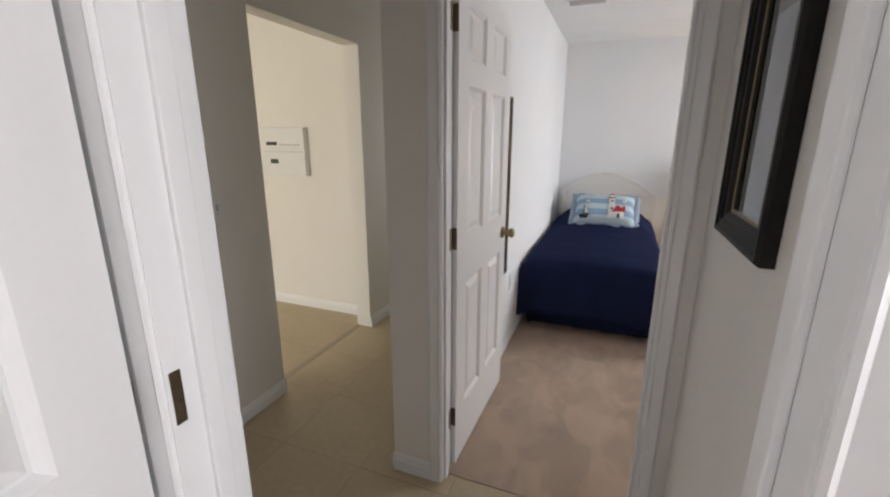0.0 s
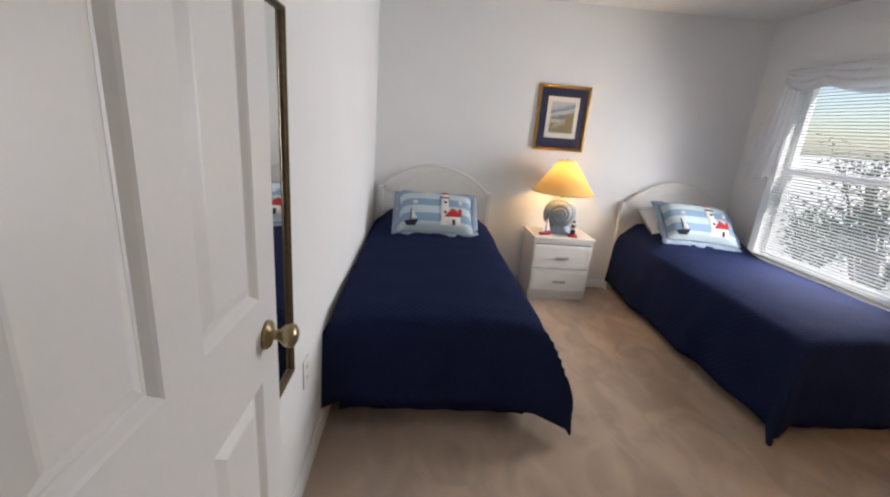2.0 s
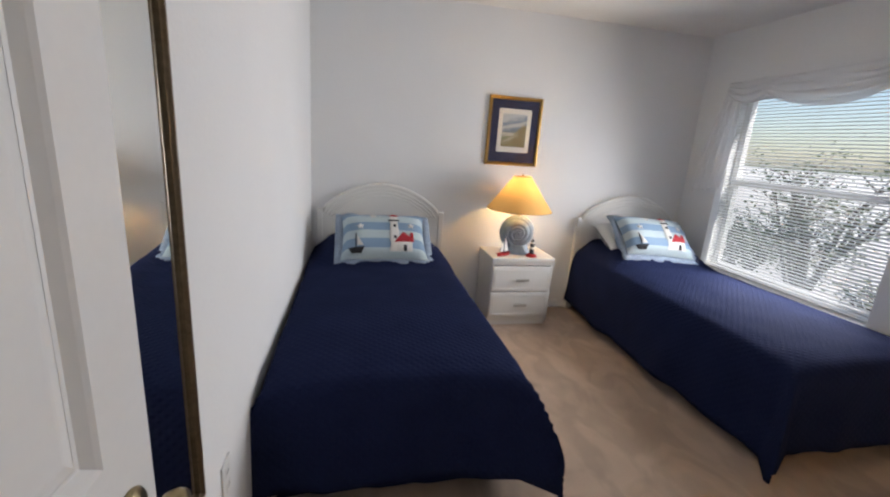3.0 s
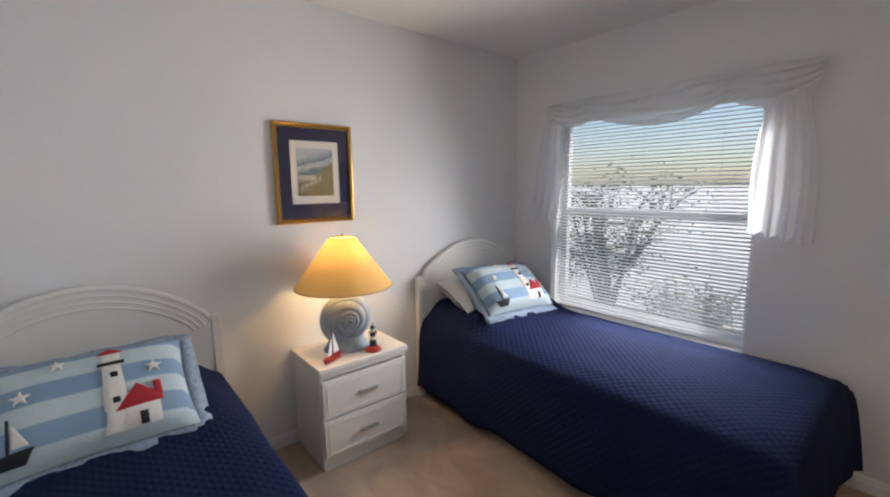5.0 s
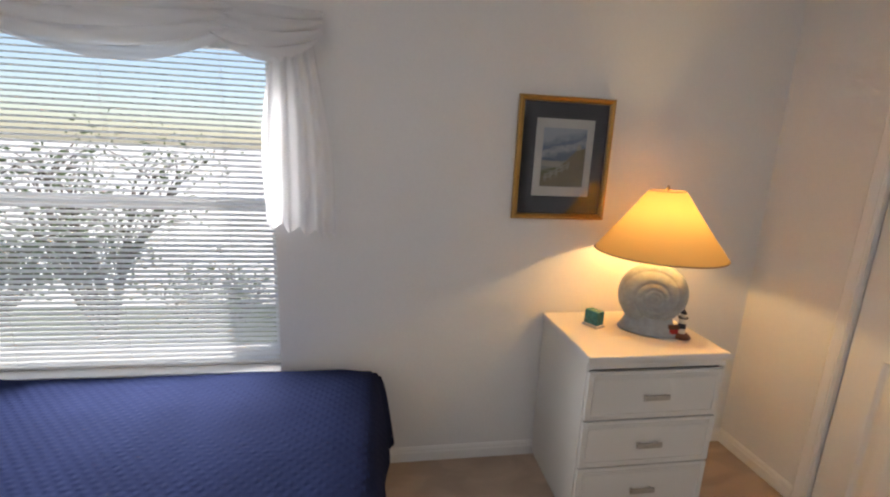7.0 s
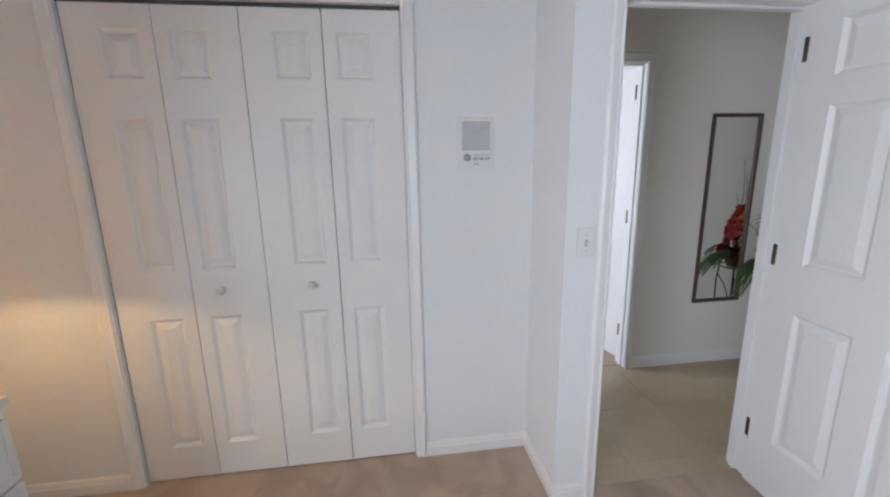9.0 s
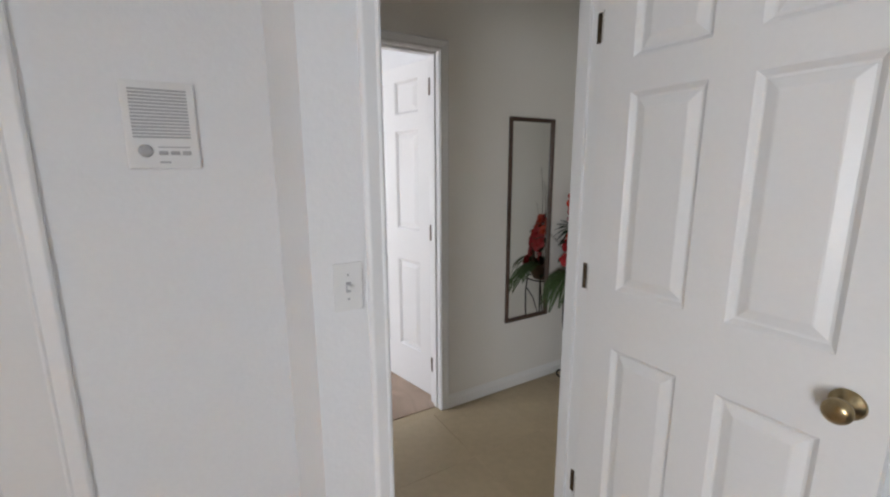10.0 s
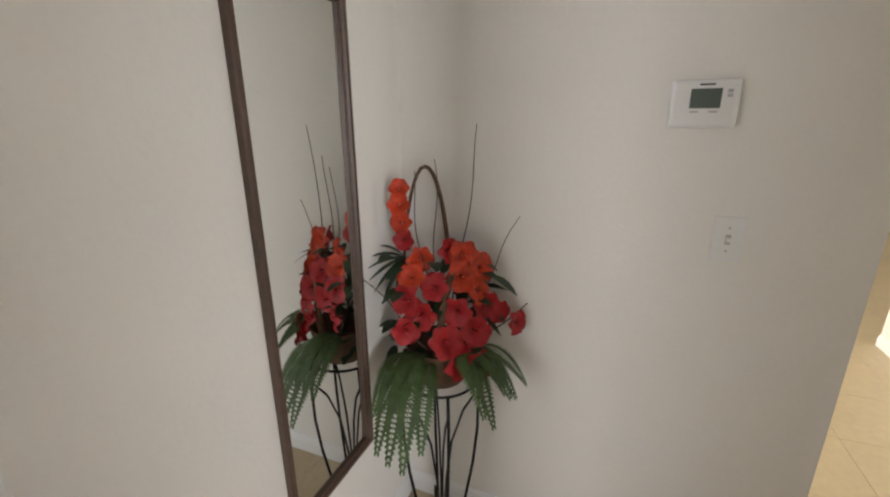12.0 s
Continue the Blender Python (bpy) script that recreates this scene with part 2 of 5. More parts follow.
def add_box(bm, *dims, bevel=0.0):
    other = box_mesh(*dims, bevel=bevel)
    tmp = bpy.data.meshes.new("tmp")
    other.to_mesh(tmp)
    other.free()
    bm.from_mesh(tmp)
    bpy.data.meshes.remove(tmp)


def finish(bm, name, mats, smooth=False):
    bmesh.ops.recalc_face_normals(bm, faces=bm.faces[:])
    me = bpy.data.meshes.new(name)
    bm.to_mesh(me)
    bm.free()
    for m in (mats if isinstance(mats, (list, tuple)) else [mats]):
        me.materials.append(m)
    if smooth:
        for p in me.polygons:
            p.use_smooth = True
    return me


def part(name, bm, mat, parent, label="", smooth=False):
    """One mesh object under a thing or under a part."""
    ob = new(name, finish(bm, name, mat, smooth) if isinstance(bm, bmesh.types.BMesh) else bm)
    ob.parent = parent
    if label:
        ob["label"] = label
    return ob


def thing(name, x, y, z, label, category, group="", turn=0.0):
    ob = new(name)
    ob.empty_display_size = 0.1
    ob.matrix_world = pose(x, y, z, 0, 0, turn)
    return tagged(ob, label, category, group)


def structure(name, bm, mat, label, category, smooth=False):
    return tagged(new(name, finish(bm, name, mat, smooth)), label, category, kind="structure")


def wall(name, along, thick, span, z, holes, mats, label):
    """A wall that runs along 'x' or 'y', with holes (from, to, low, high). mats: the paint towards plus and towards minus."""
    bm = bmesh.new()
    cuts = sorted({span[0], span[1], *[h[0] for h in holes], *[h[1] for h in holes]})
    for a, b in zip(cuts, cuts[1:]):
        gaps = sorted((h[2], h[3]) for h in holes if h[0] <= a + 1e-6 and h[1] >= b - 1e-6)
        low = z[0]
        for g0, g1 in gaps + [(z[1], z[1])]:
            if g0 - low > 1e-4:
                if along == "x":
                    add_box(bm, a, thick[0], low, b, thick[1], g0)
                else:
                    add_box(bm, thick[0], a, low, thick[1], b, g0)
            low = g1
    bmesh.ops.remove_doubles(bm, verts=bm.verts[:], dist=1e-4)
    seen = {}
    for f in bm.faces[:]:
        key = tuple(round(c, 3) for c in f.calc_center_median())
        if key in seen:
            bm.faces.remove(f)
            if seen[key].is_valid:
                bm.faces.remove(seen[key])
        else:
            seen[key] = f
    axis = 1 if along == "x" else 0
    mid = (thick[0] + thick[1]) / 2
    for f in bm.faces:
        f.material_index = 0 if f.calc_center_median()[axis] >= mid - 1e-4 else 1
    return structure(name, bm, list(mats), label, "wall")


def lathe(profile, steps=24):
    """A turned body round z from (radius, height) pairs."""
    bm = bmesh.new()
    rings = []
    for r, h in profile:
        rings.append([bm.verts.new((max(r, 1e-4) * math.cos(2 * math.pi * i / steps), max(r, 1e-4) * math.sin(2 * math.pi * i / steps), h)) for i in range(steps)])
    for a, b in zip(rings, rings[1:]):
        for i in range(steps):
            bm.faces.new((a[i], a[(i + 1) % steps], b[(i + 1) % steps], b[i]))
    return bm


def tube(points, radius, sides=8, bm=None, taper=1.0):
    bm = bm or bmesh.new()
    pts = [Vector(p) for p in points]
    rings, up = [], Vector((0.13, 0.29, 0.95)).normalized()
    for i, p in enumerate(pts):
        d = (pts[min(i + 1, len(pts) - 1)] - pts[max(i - 1, 0)]).normalized()
        a = d.cross(up)
        if a.length < 0.05:
            a = d.cross(Vector((1, 0, 0)))
        a.normalize()
        b = d.cross(a)
        r = radius * (1 + (taper - 1) * i / max(1, len(pts) - 1))
        rings.append([bm.verts.new(p + r * (a * math.cos(2 * math.pi * k / sides) + b * math.sin(2 * math.pi * k / sides))) for k in range(sides)])
    for q, w in zip(rings, rings[1:]):
        for k in range(sides):
            bm.faces.new((q[k], q[(k + 1) % sides], w[(k + 1) % sides], w[k]))
    bm.faces.new(rings[0]), bm.faces.new(rings[-1])
    return bm


def moulding_x(name, profile, x0, x1, y, z, out, mat, parent=None, label="", category=""):
    """A profile of (out, up) pairs drawn along x; out is +1 or -1 in y."""
    bm = bmesh.new()
    a = [bm.verts.new((x0, y + out * p, z + q)) for p, q in profile]
    b = [bm.verts.new((x1, y + out * p, z + q)) for p, q in profile]
    for i in range(len(profile)):
        j = (i + 1) % len(profile)
        bm.faces.new((a[i], a[j], b[j], b[i]))
    bm.faces.new(a), bm.faces.new(b)
    return bm


# ---- plan ----
X_T, X_W, X_HALL, X_RET, X_E = 0.0, 1.071, 1.962, 2.052, 4.39
Y_M, Y_DH, Y_D, Y_C, Y_N = 0.0, 0.945, 1.04, 0.662, 4.70
CEIL = 2.45
D_L, D_R, D_H = 1.103, 1.883, 2.035
G_L = 1.092
CL_L, CL_R, CL_H = 2.610, 3.905, 2.105
WIN = (3.04, 4.335, 0.53, 1.97)

# floors
bm = bmesh.new()
add_box(bm, X_W - 0.06, 0.995, -0.05, X_E + 0.02, Y_N + 0.02, 0.004)
add_box(bm, X_RET - 0.01, 0.0, -0.05, X_E + 0.02, 0.995, 0.004)
structure("floor_bedroom", bm, M_CARPET, "taupe cut-pile carpet with vacuum marks", "carpet")
bm = bmesh.new()
add_box(bm, 0.80, -4.35, -0.05, 4.5, -0.05, 0.004)
structure("floor_guest_room", bm, M_CARPET, "taupe cut-pile carpet in the second bedroom", "carpet")
bm = bmesh.new()
add_box(bm, -6.1, -3.4, -0.06, 2.0, 4.7, -0.003)
FLOOR_TILES = structure("floor_hall", bm, M_GROUT, "beige ceramic floor tiles of hall and foyer", "floor")

# ceilings
for nm, d in (("ceiling_bedroom", (X_W - 0.1, 0.995, X_E + 0.2, Y_N + 0.15)), ("ceiling_closet", (2.005, 0.0, X_E + 0.2, 0.99)), ("ceiling_hall", (-6.1, 0.0, 0.96, 4.7)), ("ceiling_hall_end", (0.965, 0.0, 2.0, 0.99)), ("ceiling_guest_room", (0.75, -4.4, 4.6, -0.05)), ("ceiling_foyer", (-6.1, -3.5, 0.745, -0.005))):
    bm = bmesh.new()
    add_box(bm, d[0], d[1], CEIL, d[2], d[3], CEIL + 0.08)
    structure(nm, bm, M_CEIL, "white sprayed-texture ceiling", "ceiling")

# walls
W, H = M_WALL, M_HALL
door_1 = (D_L, D_R, 0.0, D_H)
wall("wall_mirror_side", "x", (-0.11, Y_M), (-0.12, 2.052), (0, CEIL), [(G_L, D_R, 0.0, D_H)], (H, W), "off-white painted wall with a door opening")
wall("wall_bedroom_door_side", "x", (Y_DH, Y_D), (0.89, X_RET), (0, CEIL), [door_1], (W, H), "white painted wall with a door opening")
wall("wall_hall_end", "y", (X_HALL, X_RET), (0.0, Y_DH), (0, CEIL), [], (W, H), "white painted end wall of the hall")
wall("wall_closet", "x", (Y_C - 0.1, Y_C), (X_RET, X_E), (0, CEIL), [(CL_L, CL_R, 0.0, CL_H)], (W, W), "white painted closet wall with a wide opening")
wall("wall_window_side", "y", (X_E, X_E + 0.2), (-0.11, Y_N + 0.12), (0, CEIL), [WIN], (W, W), "white painted wall with a window opening")
wall("wall_headboards", "x", (Y_N, Y_N + 0.12), (0.89, X_E), (0, CEIL), [], (W, W), "white painted wall behind the headboards")
wall("wall_bedroom_west", "y", (0.89, X_W), (Y_D, Y_N), (0, CEIL), [], (W, H), "white painted wall beside the bed")
wall("wall_thermostat", "y", (-0.12, X_T), (Y_M, 3.5), (0, CEIL), [(1.235, 2.187, 0.0, 2.065)], (H, H), "off-white wall with a square-edged opening to the foyer")
# the window hole here is added for the hall's fill lamp
wall("wall_hall_north", "x", (3.4, 3.5), (0.0, 0.89), (0, CEIL), [(0.17, 0.73, 0.9, 1.98)], (H, H), "off-white wall with an added, unseen window hole at the end of the passage")
wall("wall_foyer_north", "x", (2.36, 2.48), (-2.15, -0.12), (0, CEIL), [], (H, H), "cream painted foyer wall")
wall("wall_foyer_side", "y", (-2.15, -2.05), (2.48, 4.6), (0, CEIL), [], (H, H), "plain cream wall")
wall("wall_foyer_far", "x", (4.6, 4.7), (-6.0, -2.05), (0, CEIL), [], (H, H), "plain cream wall")
wall("wall_foyer_west", "y", (-6.1, -6.0), (-3.4, 4.6), (0, CEIL), [], (H, H), "plain cream wall")
wall("wall_foyer_south", "x", (-3.5, -3.4), (-6.0, 0.8), (0, CEIL), [(-3.8, -1.4, 0.0, 2.2)], (H, H), "plain cream wall with a wide door opening")
wall("wall_guest_west", "y", (0.80, 0.915), (-4.2, -0.11), (0, CEIL), [], (W, H), "white painted wall of the second bedroom")
wall("wall_guest_south", "x", (-4.32, -4.2), (0.80, 4.5), (0, CEIL), [], (W, W), "white painted wall behind the olive bed")
wall("wall_guest_east", "y", (4.39, 4.5), (-4.2, -0.11), (0, CEIL), [(-1.9, -0.36, 0.65, 2.0)], (W, W), "white painted wall with a window opening")
wall("closet_back", "x", (-0.004, 0.03), (X_RET, X_E), (0, CEIL), [], (W, W), "plain closet back wall")

# baseboards
BASE = [(0.0, 0.0), (0.014, 0.0), (0.014, 0.052), (0.010, 0.06), (0.010, 0.068), (0.004, 0.08), (0.0, 0.08)]


def baseboard(a, b, fixed, along, out, z=0.0):
    bm = bmesh.new()
    rows = []
    for u in (a, b):
        rows.append([bm.verts.new((u, fixed + out * p, z + q) if along == "x" else (fixed + out * p, u, z + q)) for p, q in BASE])
    for i in range(len(BASE)):
        j = (i + 1) % len(BASE)
        bm.faces.new((rows[0][i], rows[0][j], rows[1][j], rows[1][i]))
    bm.faces.new(rows[0]), bm.faces.new(rows[1])
    structure("baseboard", bm, M_TRIM, "white painted baseboard", "baseboard")


for row in ((X_W, X_E, Y_N, "x", -1), (Y_C, Y_N, X_E, "y", -1), (X_RET, CL_L - 0.037, Y_C, "x", 1), (CL_R + 0.037, X_E, Y_C, "x", 1), (Y_C, Y_D, X_RET, "y", 1),
            (Y_D, Y_N, X_W, "y", 1), (D_R + 0.037, X_RET, Y_D, "x", 1), (0.0, G_L - 0.037, Y_M, "x", 1), (0.0, 1.235, X_T, "y", 1), (2.187, 3.4, X_T, "y", 1),
            (0.89, D_L - 0.037, Y_DH, "x", -1), (Y_DH, 3.4, 0.89, "y", -1), (0.0, Y_DH, X_HALL, "y", -1), (-2.15, -0.12, 2.36, "x", -1), (-3.4, -0.0, -0.12, "y", -1),
            (-4.2, -0.11, 0.915, "y", 1), (0.915, 4.39, -4.2, "x", 1)):
    baseboard(*row)


# door casings and jambs
def casing_profile(w=0.050):
    return [(0.0, 0.0), (0.010, 0.0), (0.013, 0.006), (0.010, 0.012), (0.012, 0.02), (0.017, 0.040), (0.017, w - 0.006), (0.012, w), (0.0, w)]


def door_trim(name, x0, x1, top, y, out, label):
    """A mitred casing round an opening on the wall face y, drawn towards out."""
    prof = casing_profile()
    bm = bmesh.new()
    loops = []
    for px, pz, sx, sz in ((x0, 0.0, -1, 0), (x0, top, -1, 1), (x1, top, 1, 1), (x1, 0.0, 1, 0)):
        loops.append([bm.verts.new((px + sx * (q - 0.014), y + out * p, pz + sz * (q - 0.014))) for p, q in prof])
    for a, b in zip(loops, loops[1:]):
        for i in range(len(prof)):
            j = (i + 1) % len(prof)
            bm.faces.new((a[i], a[j], b[j], b[i]))
    bm.faces.new(loops[0]), bm.faces.new(loops[-1])
    return structure(name, bm, M_TRIM, label, "door casing")


def door_jamb(name, x0, x1, top, y0, y1, stop_y, label):
    bm = bmesh.new()
    t = 0.018
    add_box(bm, x0, y0 - 0.004, 0.0, x0 + t, y1 + 0.004, top - t)
    add_box(bm, x1 - t, y0 - 0.004, 0.0, x1, y1 + 0.004, top - t)
    add_box(bm, x0, y0 - 0.004, top - t, x1, y1 + 0.004, top)
    add_box(bm, x0 + t, stop_y, 0.0, x0 + t + 0.011, stop_y + 0.034, top - t - 0.011, bevel=0.003)
    add_box(bm, x1 - t - 0.011, stop_y, 0.0, x1 - t, stop_y + 0.034, top - t - 0.011, bevel=0.003)
    add_box(bm, x0 + t, stop_y, top - t - 0.011, x1 - t, stop_y + 0.034, top - t, bevel=0.003)
    return structure(name, bm, M_TRIM, label, "door jamb")


door_trim("trim_bedroom_door_hall", D_L, D_R, D_H, Y_DH, -1, "white moulded casing round the bedroom doorway")
door_trim("trim_bedroom_door_room", D_L, D_R, D_H, Y_D, 1, "white moulded casing round the bedroom doorway")
door_trim("trim_guest_door_hall", G_L, D_R, D_H, Y_M, 1, "white moulded casing round the second doorway")
door_trim("trim_guest_door_room", G_L, D_R, D_H, -0.11, -1, "white moulded casing round the second doorway")
door_trim("trim_closet", CL_L, CL_R, CL_H, Y_C, 1, "white moulded casing round the closet")
door_jamb("jamb_bedroom", D_L, D_R, D_H, Y_DH, Y_D, 0.962, "white painted door jamb with stop")
door_jamb("jamb_guest", G_L, D_R, D_H, -0.11, Y_M, -0.064, "white painted door jamb with stop")
door_jamb("jamb_closet", CL_L, CL_R, CL_H, Y_C - 0.1, Y_C, Y_C - 0.095, "white painted closet jamb")


# ---- panelled doors ----
def panel_rings(bm, x0, x1, z0, z1, y, out):
    """The moulded recess of a panel; returns the inner edge."""
    rings = []
    for inset, depth in ((0.0, 0.0), (0.005, 0.004), (0.014, 0.0135), (0.020, 0.014)):
        rings.append([bm.verts.new((px, y - out * depth, pz)) for px, pz in ((x0 + inset, z0 + inset), (x1 - inset, z0 + inset), (x1 - inset, z1 - inset), (x0 + inset, z1 - inset))])
    for a, b in zip(rings, rings[1:]):
        for i in range(4):
            bm.faces.new((a[i], a[(i + 1) % 4], b[(i + 1) % 4], b[i]))


def panel_piece(x0, x1, z0, z1, y, out):
    """The raised field of a panel."""
    bm = bmesh.new()
    rings = []
    for inset, depth in ((0.0195, 0.0147), (0.022, 0.0135), (0.045, 0.0045), (0.050, 0.0035)):
        rings.append([bm.verts.new((px, y - out * depth, pz)) for px, pz in ((x0 + inset, z0 + inset), (x1 - inset, z0 + inset), (x1 - inset, z1 - inset), (x0 + inset, z1 - inset))])
    for a, b in zip(rings, rings[1:]):
        for i in range(4):
            bm.faces.new((a[i], a[(i + 1) % 4], b[(i + 1) % 4], b[i]))
    bm.faces.new(rings[-1])
    return bm


def leaf_mesh(w, h, t, xs, zs, sides):
    """A door slab from x = 0 to w and y = -t/2 to t/2 with panel recesses on the given sides."""
    bm = bmesh.new()
    xcuts = sorted({0.0, w, *[v for p in xs for v in p]})
    zcuts = sorted({0.0, h, *[v for p in zs for v in p]})
    for out in (-1, 1):
        y = out * t / 2
        for a, b in zip(xcuts, xcuts[1:]):
            for c, d in zip(zcuts, zcuts[1:]):
                if out in sides and any(abs(p[0] - a) < 1e-6 for p in xs) and any(abs(p[0] - c) < 1e-6 for p in zs):
                    panel_rings(bm, a, b, c, d, y, out)
                else:
                    bm.faces.new([bm.verts.new(v) for v in ((a, y, c), (b, y, c), (b, y, d), (a, y, d))])
    for q in (((0, -t / 2, 0), (0, t / 2, 0), (0, t / 2, h), (0, -t / 2, h)), ((w, -t / 2, 0), (w, t / 2, 0), (w, t / 2, h), (w, -t / 2, h)),
              ((0, -t / 2, 0), (w, -t / 2, 0), (w, t / 2, 0), (0, t / 2, 0)), ((0, -t / 2, h), (w, -t / 2, h), (w, t / 2, h), (0, t / 2, h))):
        bm.faces.new([bm.verts.new(v) for v in q])
    bmesh.ops.remove_doubles(bm, verts=bm.verts[:], dist=1e-5)
    return bm


PANEL_Z = [(0.255, 0.845), (1.04, 1.64), (1.735, 1.925)]
FOLD_Z = [(0.165, 0.80), (1.015, 1.642), (1.790, 1.972)]


def knob_part(parent, x, z, y, out):
    bm = lathe([(0.0, 0.0), (0.031, 0.0), (0.033, 0.004), (0.029, 0.009), (0.014, 0.012), (0.011, 0.020), (0.013, 0.030), (0.023, 0.040), (0.027, 0.052), (0.025, 0.061), (0.014, 0.067), (0.0, 0.068)])
    bmesh.ops.transform(bm, matrix=Matrix.Translation((x, y, z)) @ Matrix.Rotation(-out * math.pi / 2, 4, "X"), verts=bm.verts[:])
    return part("door_knob", bm, M_BRASS, parent, "round antique-brass door knob", True)


def hinge_part(parent, z, y, side=1):
    """A butt hinge at the leaf's edge x = 0: knuckle and two leaves."""
    bm = lathe([(0.0, -0.047), (0.006, -0.047), (0.0065, -0.044), (0.0065, 0.044), (0.006, 0.047), (0.0, 0.047)], 12)
    bmesh.ops.translate(bm, vec=(-0.006, y, z), verts=bm.verts[:])
    add_box(bm, -0.003, min(y, y - side * 0.034), z - 0.0445, 0.0, max(y, y - side * 0.034), z + 0.0445, bevel=0.001)
    return part("hinge", bm, M_BRONZE, parent, "aged bronze butt hinge", True)


def passage_door(name, hinge, turn, knuckle, label):
    """A six-panel door that hangs at hinge; its width runs along its own x."""
    w, h, t = 0.757, 2.005, 0.035
    e = thing(name, hinge[0], hinge[1], 0.010, label, "door", turn=turn)
    xs = [(0.113, 0.333), (0.438, 0.658)]
    leaf = part("leaf", leaf_mesh(w, h, t, xs, PANEL_Z, (-1, 1)), M_DOOR, e)
    for out in (-1, 1):
        for x0, x1 in xs:
            for z0, z1 in PANEL_Z:
                part("panel", panel_piece(x0, x1, z0, z1, out * t / 2, out), M_DOOR, leaf)
        knob_part(e, 0.69, 0.945, out * t / 2, out)
    bm = box_mesh(w - 0.001, -0.011, 0.915, w + 0.0015, 0.011, 0.972, bevel=0.0006)
    part("latch_plate", bm, M_BRASS, e, "small brass latch plate")
    for z in (0.243, 1.055, 1.850):
        hinge_part(e, z, knuckle * t / 2, knuckle)
    return e


# the bedroom door stands open beside the wall, the second one open into its room
passage_door("door_bedroom", (D_L + 0.020, Y_D + 0.016), 89.3, -1 * -1, "white six-panel door standing open against the wall")
passage_door("door_guest_room", (D_L - 0.040, -0.146), -78.2, -1, "white six-panel door standing open into the second bedroom")


def jamb_plate(name, x, y, z, label):
    e = thing(name, x, y, z, label, "strike plate")
    bm = box_mesh(-0.0015, -0.014, -0.029, 0.001, 0.014, 0.029, bevel=0.0007)
    part("plate", bm, M_BRASS, e)
    part("latch_hole", box_mesh(-0.0022, -0.006, -0.013, -0.001, 0.006, 0.013), M_DARKPLASTIC, e)


jamb_plate("strike_plate", D_R - 0.0185, Y_D - 0.02, 0.955, "small brass strike plate on the door jamb")
jamb_plate("strike_plate", D_R - 0.0185, -0.09, 0.955, "small brass strike plate on the door jamb")
for x, y0, y1 in ((D_L, Y_D - 0.022, Y_D - 0.005), (G_L, -0.108, -0.090)):
    for z in (0.253, 1.065, 1.860):
        e = thing("jamb_hinge_leaf", x + 0.018, y0, z, "aged bronze hinge leaf let into the jamb", "hinge")
        part("plate", box_mesh(0, 0, -0.0445, 0.002, y1 - y0, 0.0445, bevel=0.0009), M_BRONZE, e)


def bifold_leaf(x0, fold_low, knob):
    """fold_low: the fold lies at the leaf's low-x edge; the panels stand nearer to it."""
    w, h, t = 0.3100, 2.060, 0.03
    e = thing("bifold_door", x0, Y_C - 0.035, 0.012, "white three-panel folding closet door, closed", "closet door", "folding closet doors")
    xs = [(0.050, 0.190)] if fold_low else [(w - 0.190, w - 0.050)]
    leaf = part("leaf", leaf_mesh(w, h, t, xs, FOLD_Z, (1,)), M_DOOR, e)
    for z0, z1 in FOLD_Z:
        part("panel", panel_piece(xs[0][0], xs[0][1], z0, z1, t / 2, 1), M_DOOR, leaf)
    if knob:
        knob_x = sum(xs[0]) / 2
        bm = lathe([(0.0, 0.0), (0.010, 0.0), (0.009, 0.010), (0.014, 0.016), (0.018, 0.024), (0.016, 0.030), (0.0, 0.033)], 18)
        bmesh.ops.transform(bm, matrix=Matrix.Translation((knob_x, t / 2, 0.925)) @ Matrix.Rotation(-math.pi / 2, 4, "X"), verts=bm.verts[:])
        part("knob", bm, M_WHITE, e, "small round white knob", True)


for i in range(4):
    bifold_leaf(CL_L + 0.0200 + i * 0.3137, i % 2 == 1, i in (1, 2))
bm = bmesh.new()
add_box(bm, CL_L + 0.018, Y_C - 0.052, CL_H - 0.036, CL_R - 0.018, Y_C - 0.02, CL_H - 0.02)
tagged(new("closet_track", finish(bm, "closet_track", M_WOODJAMB)), "dark metal folding-door track in the closet head", "track")


# ---- window ----
win = tagged(new("window_1"), "single-hung window with white frame and blind", "window", kind="structure")
win.matrix_world = pose(X_E + 0.13, 0, 0)
y0, y1, z0, z1 = WIN
for d in ((0, y0, z0, 0.05, y0 + 0.045, z1), (0, y1 - 0.045, z0, 0.05, y1, z1), (0, y0 + 0.045, z0, 0.05, y1 - 0.045, z0 + 0.05), (0, y0 + 0.045, z1 - 0.045, 0.05, y1 - 0.045, z1), (-0.01, y0 + 0.045, 1.245, 0.045, y1 - 0.045, 1.295)):
    part("window_frame", box_mesh(*d, bevel=0.004), M_TRIM, win)
for a, b in ((z0 + 0.05, 1.245), (1.295, z1 - 0.045)):
    p = part("pane", box_mesh(0.022, y0 + 0.045, a, 0.026, y1 - 0.045, b), M_GLASS, win)
    p.visible_shadow = False
part("window_sill", box_mesh(-0.15, y0 - 0.001, z0 - 0.02, 0.0, y1 + 0.001, z0 + 0.006, bevel=0.004), M_TRIM, win)

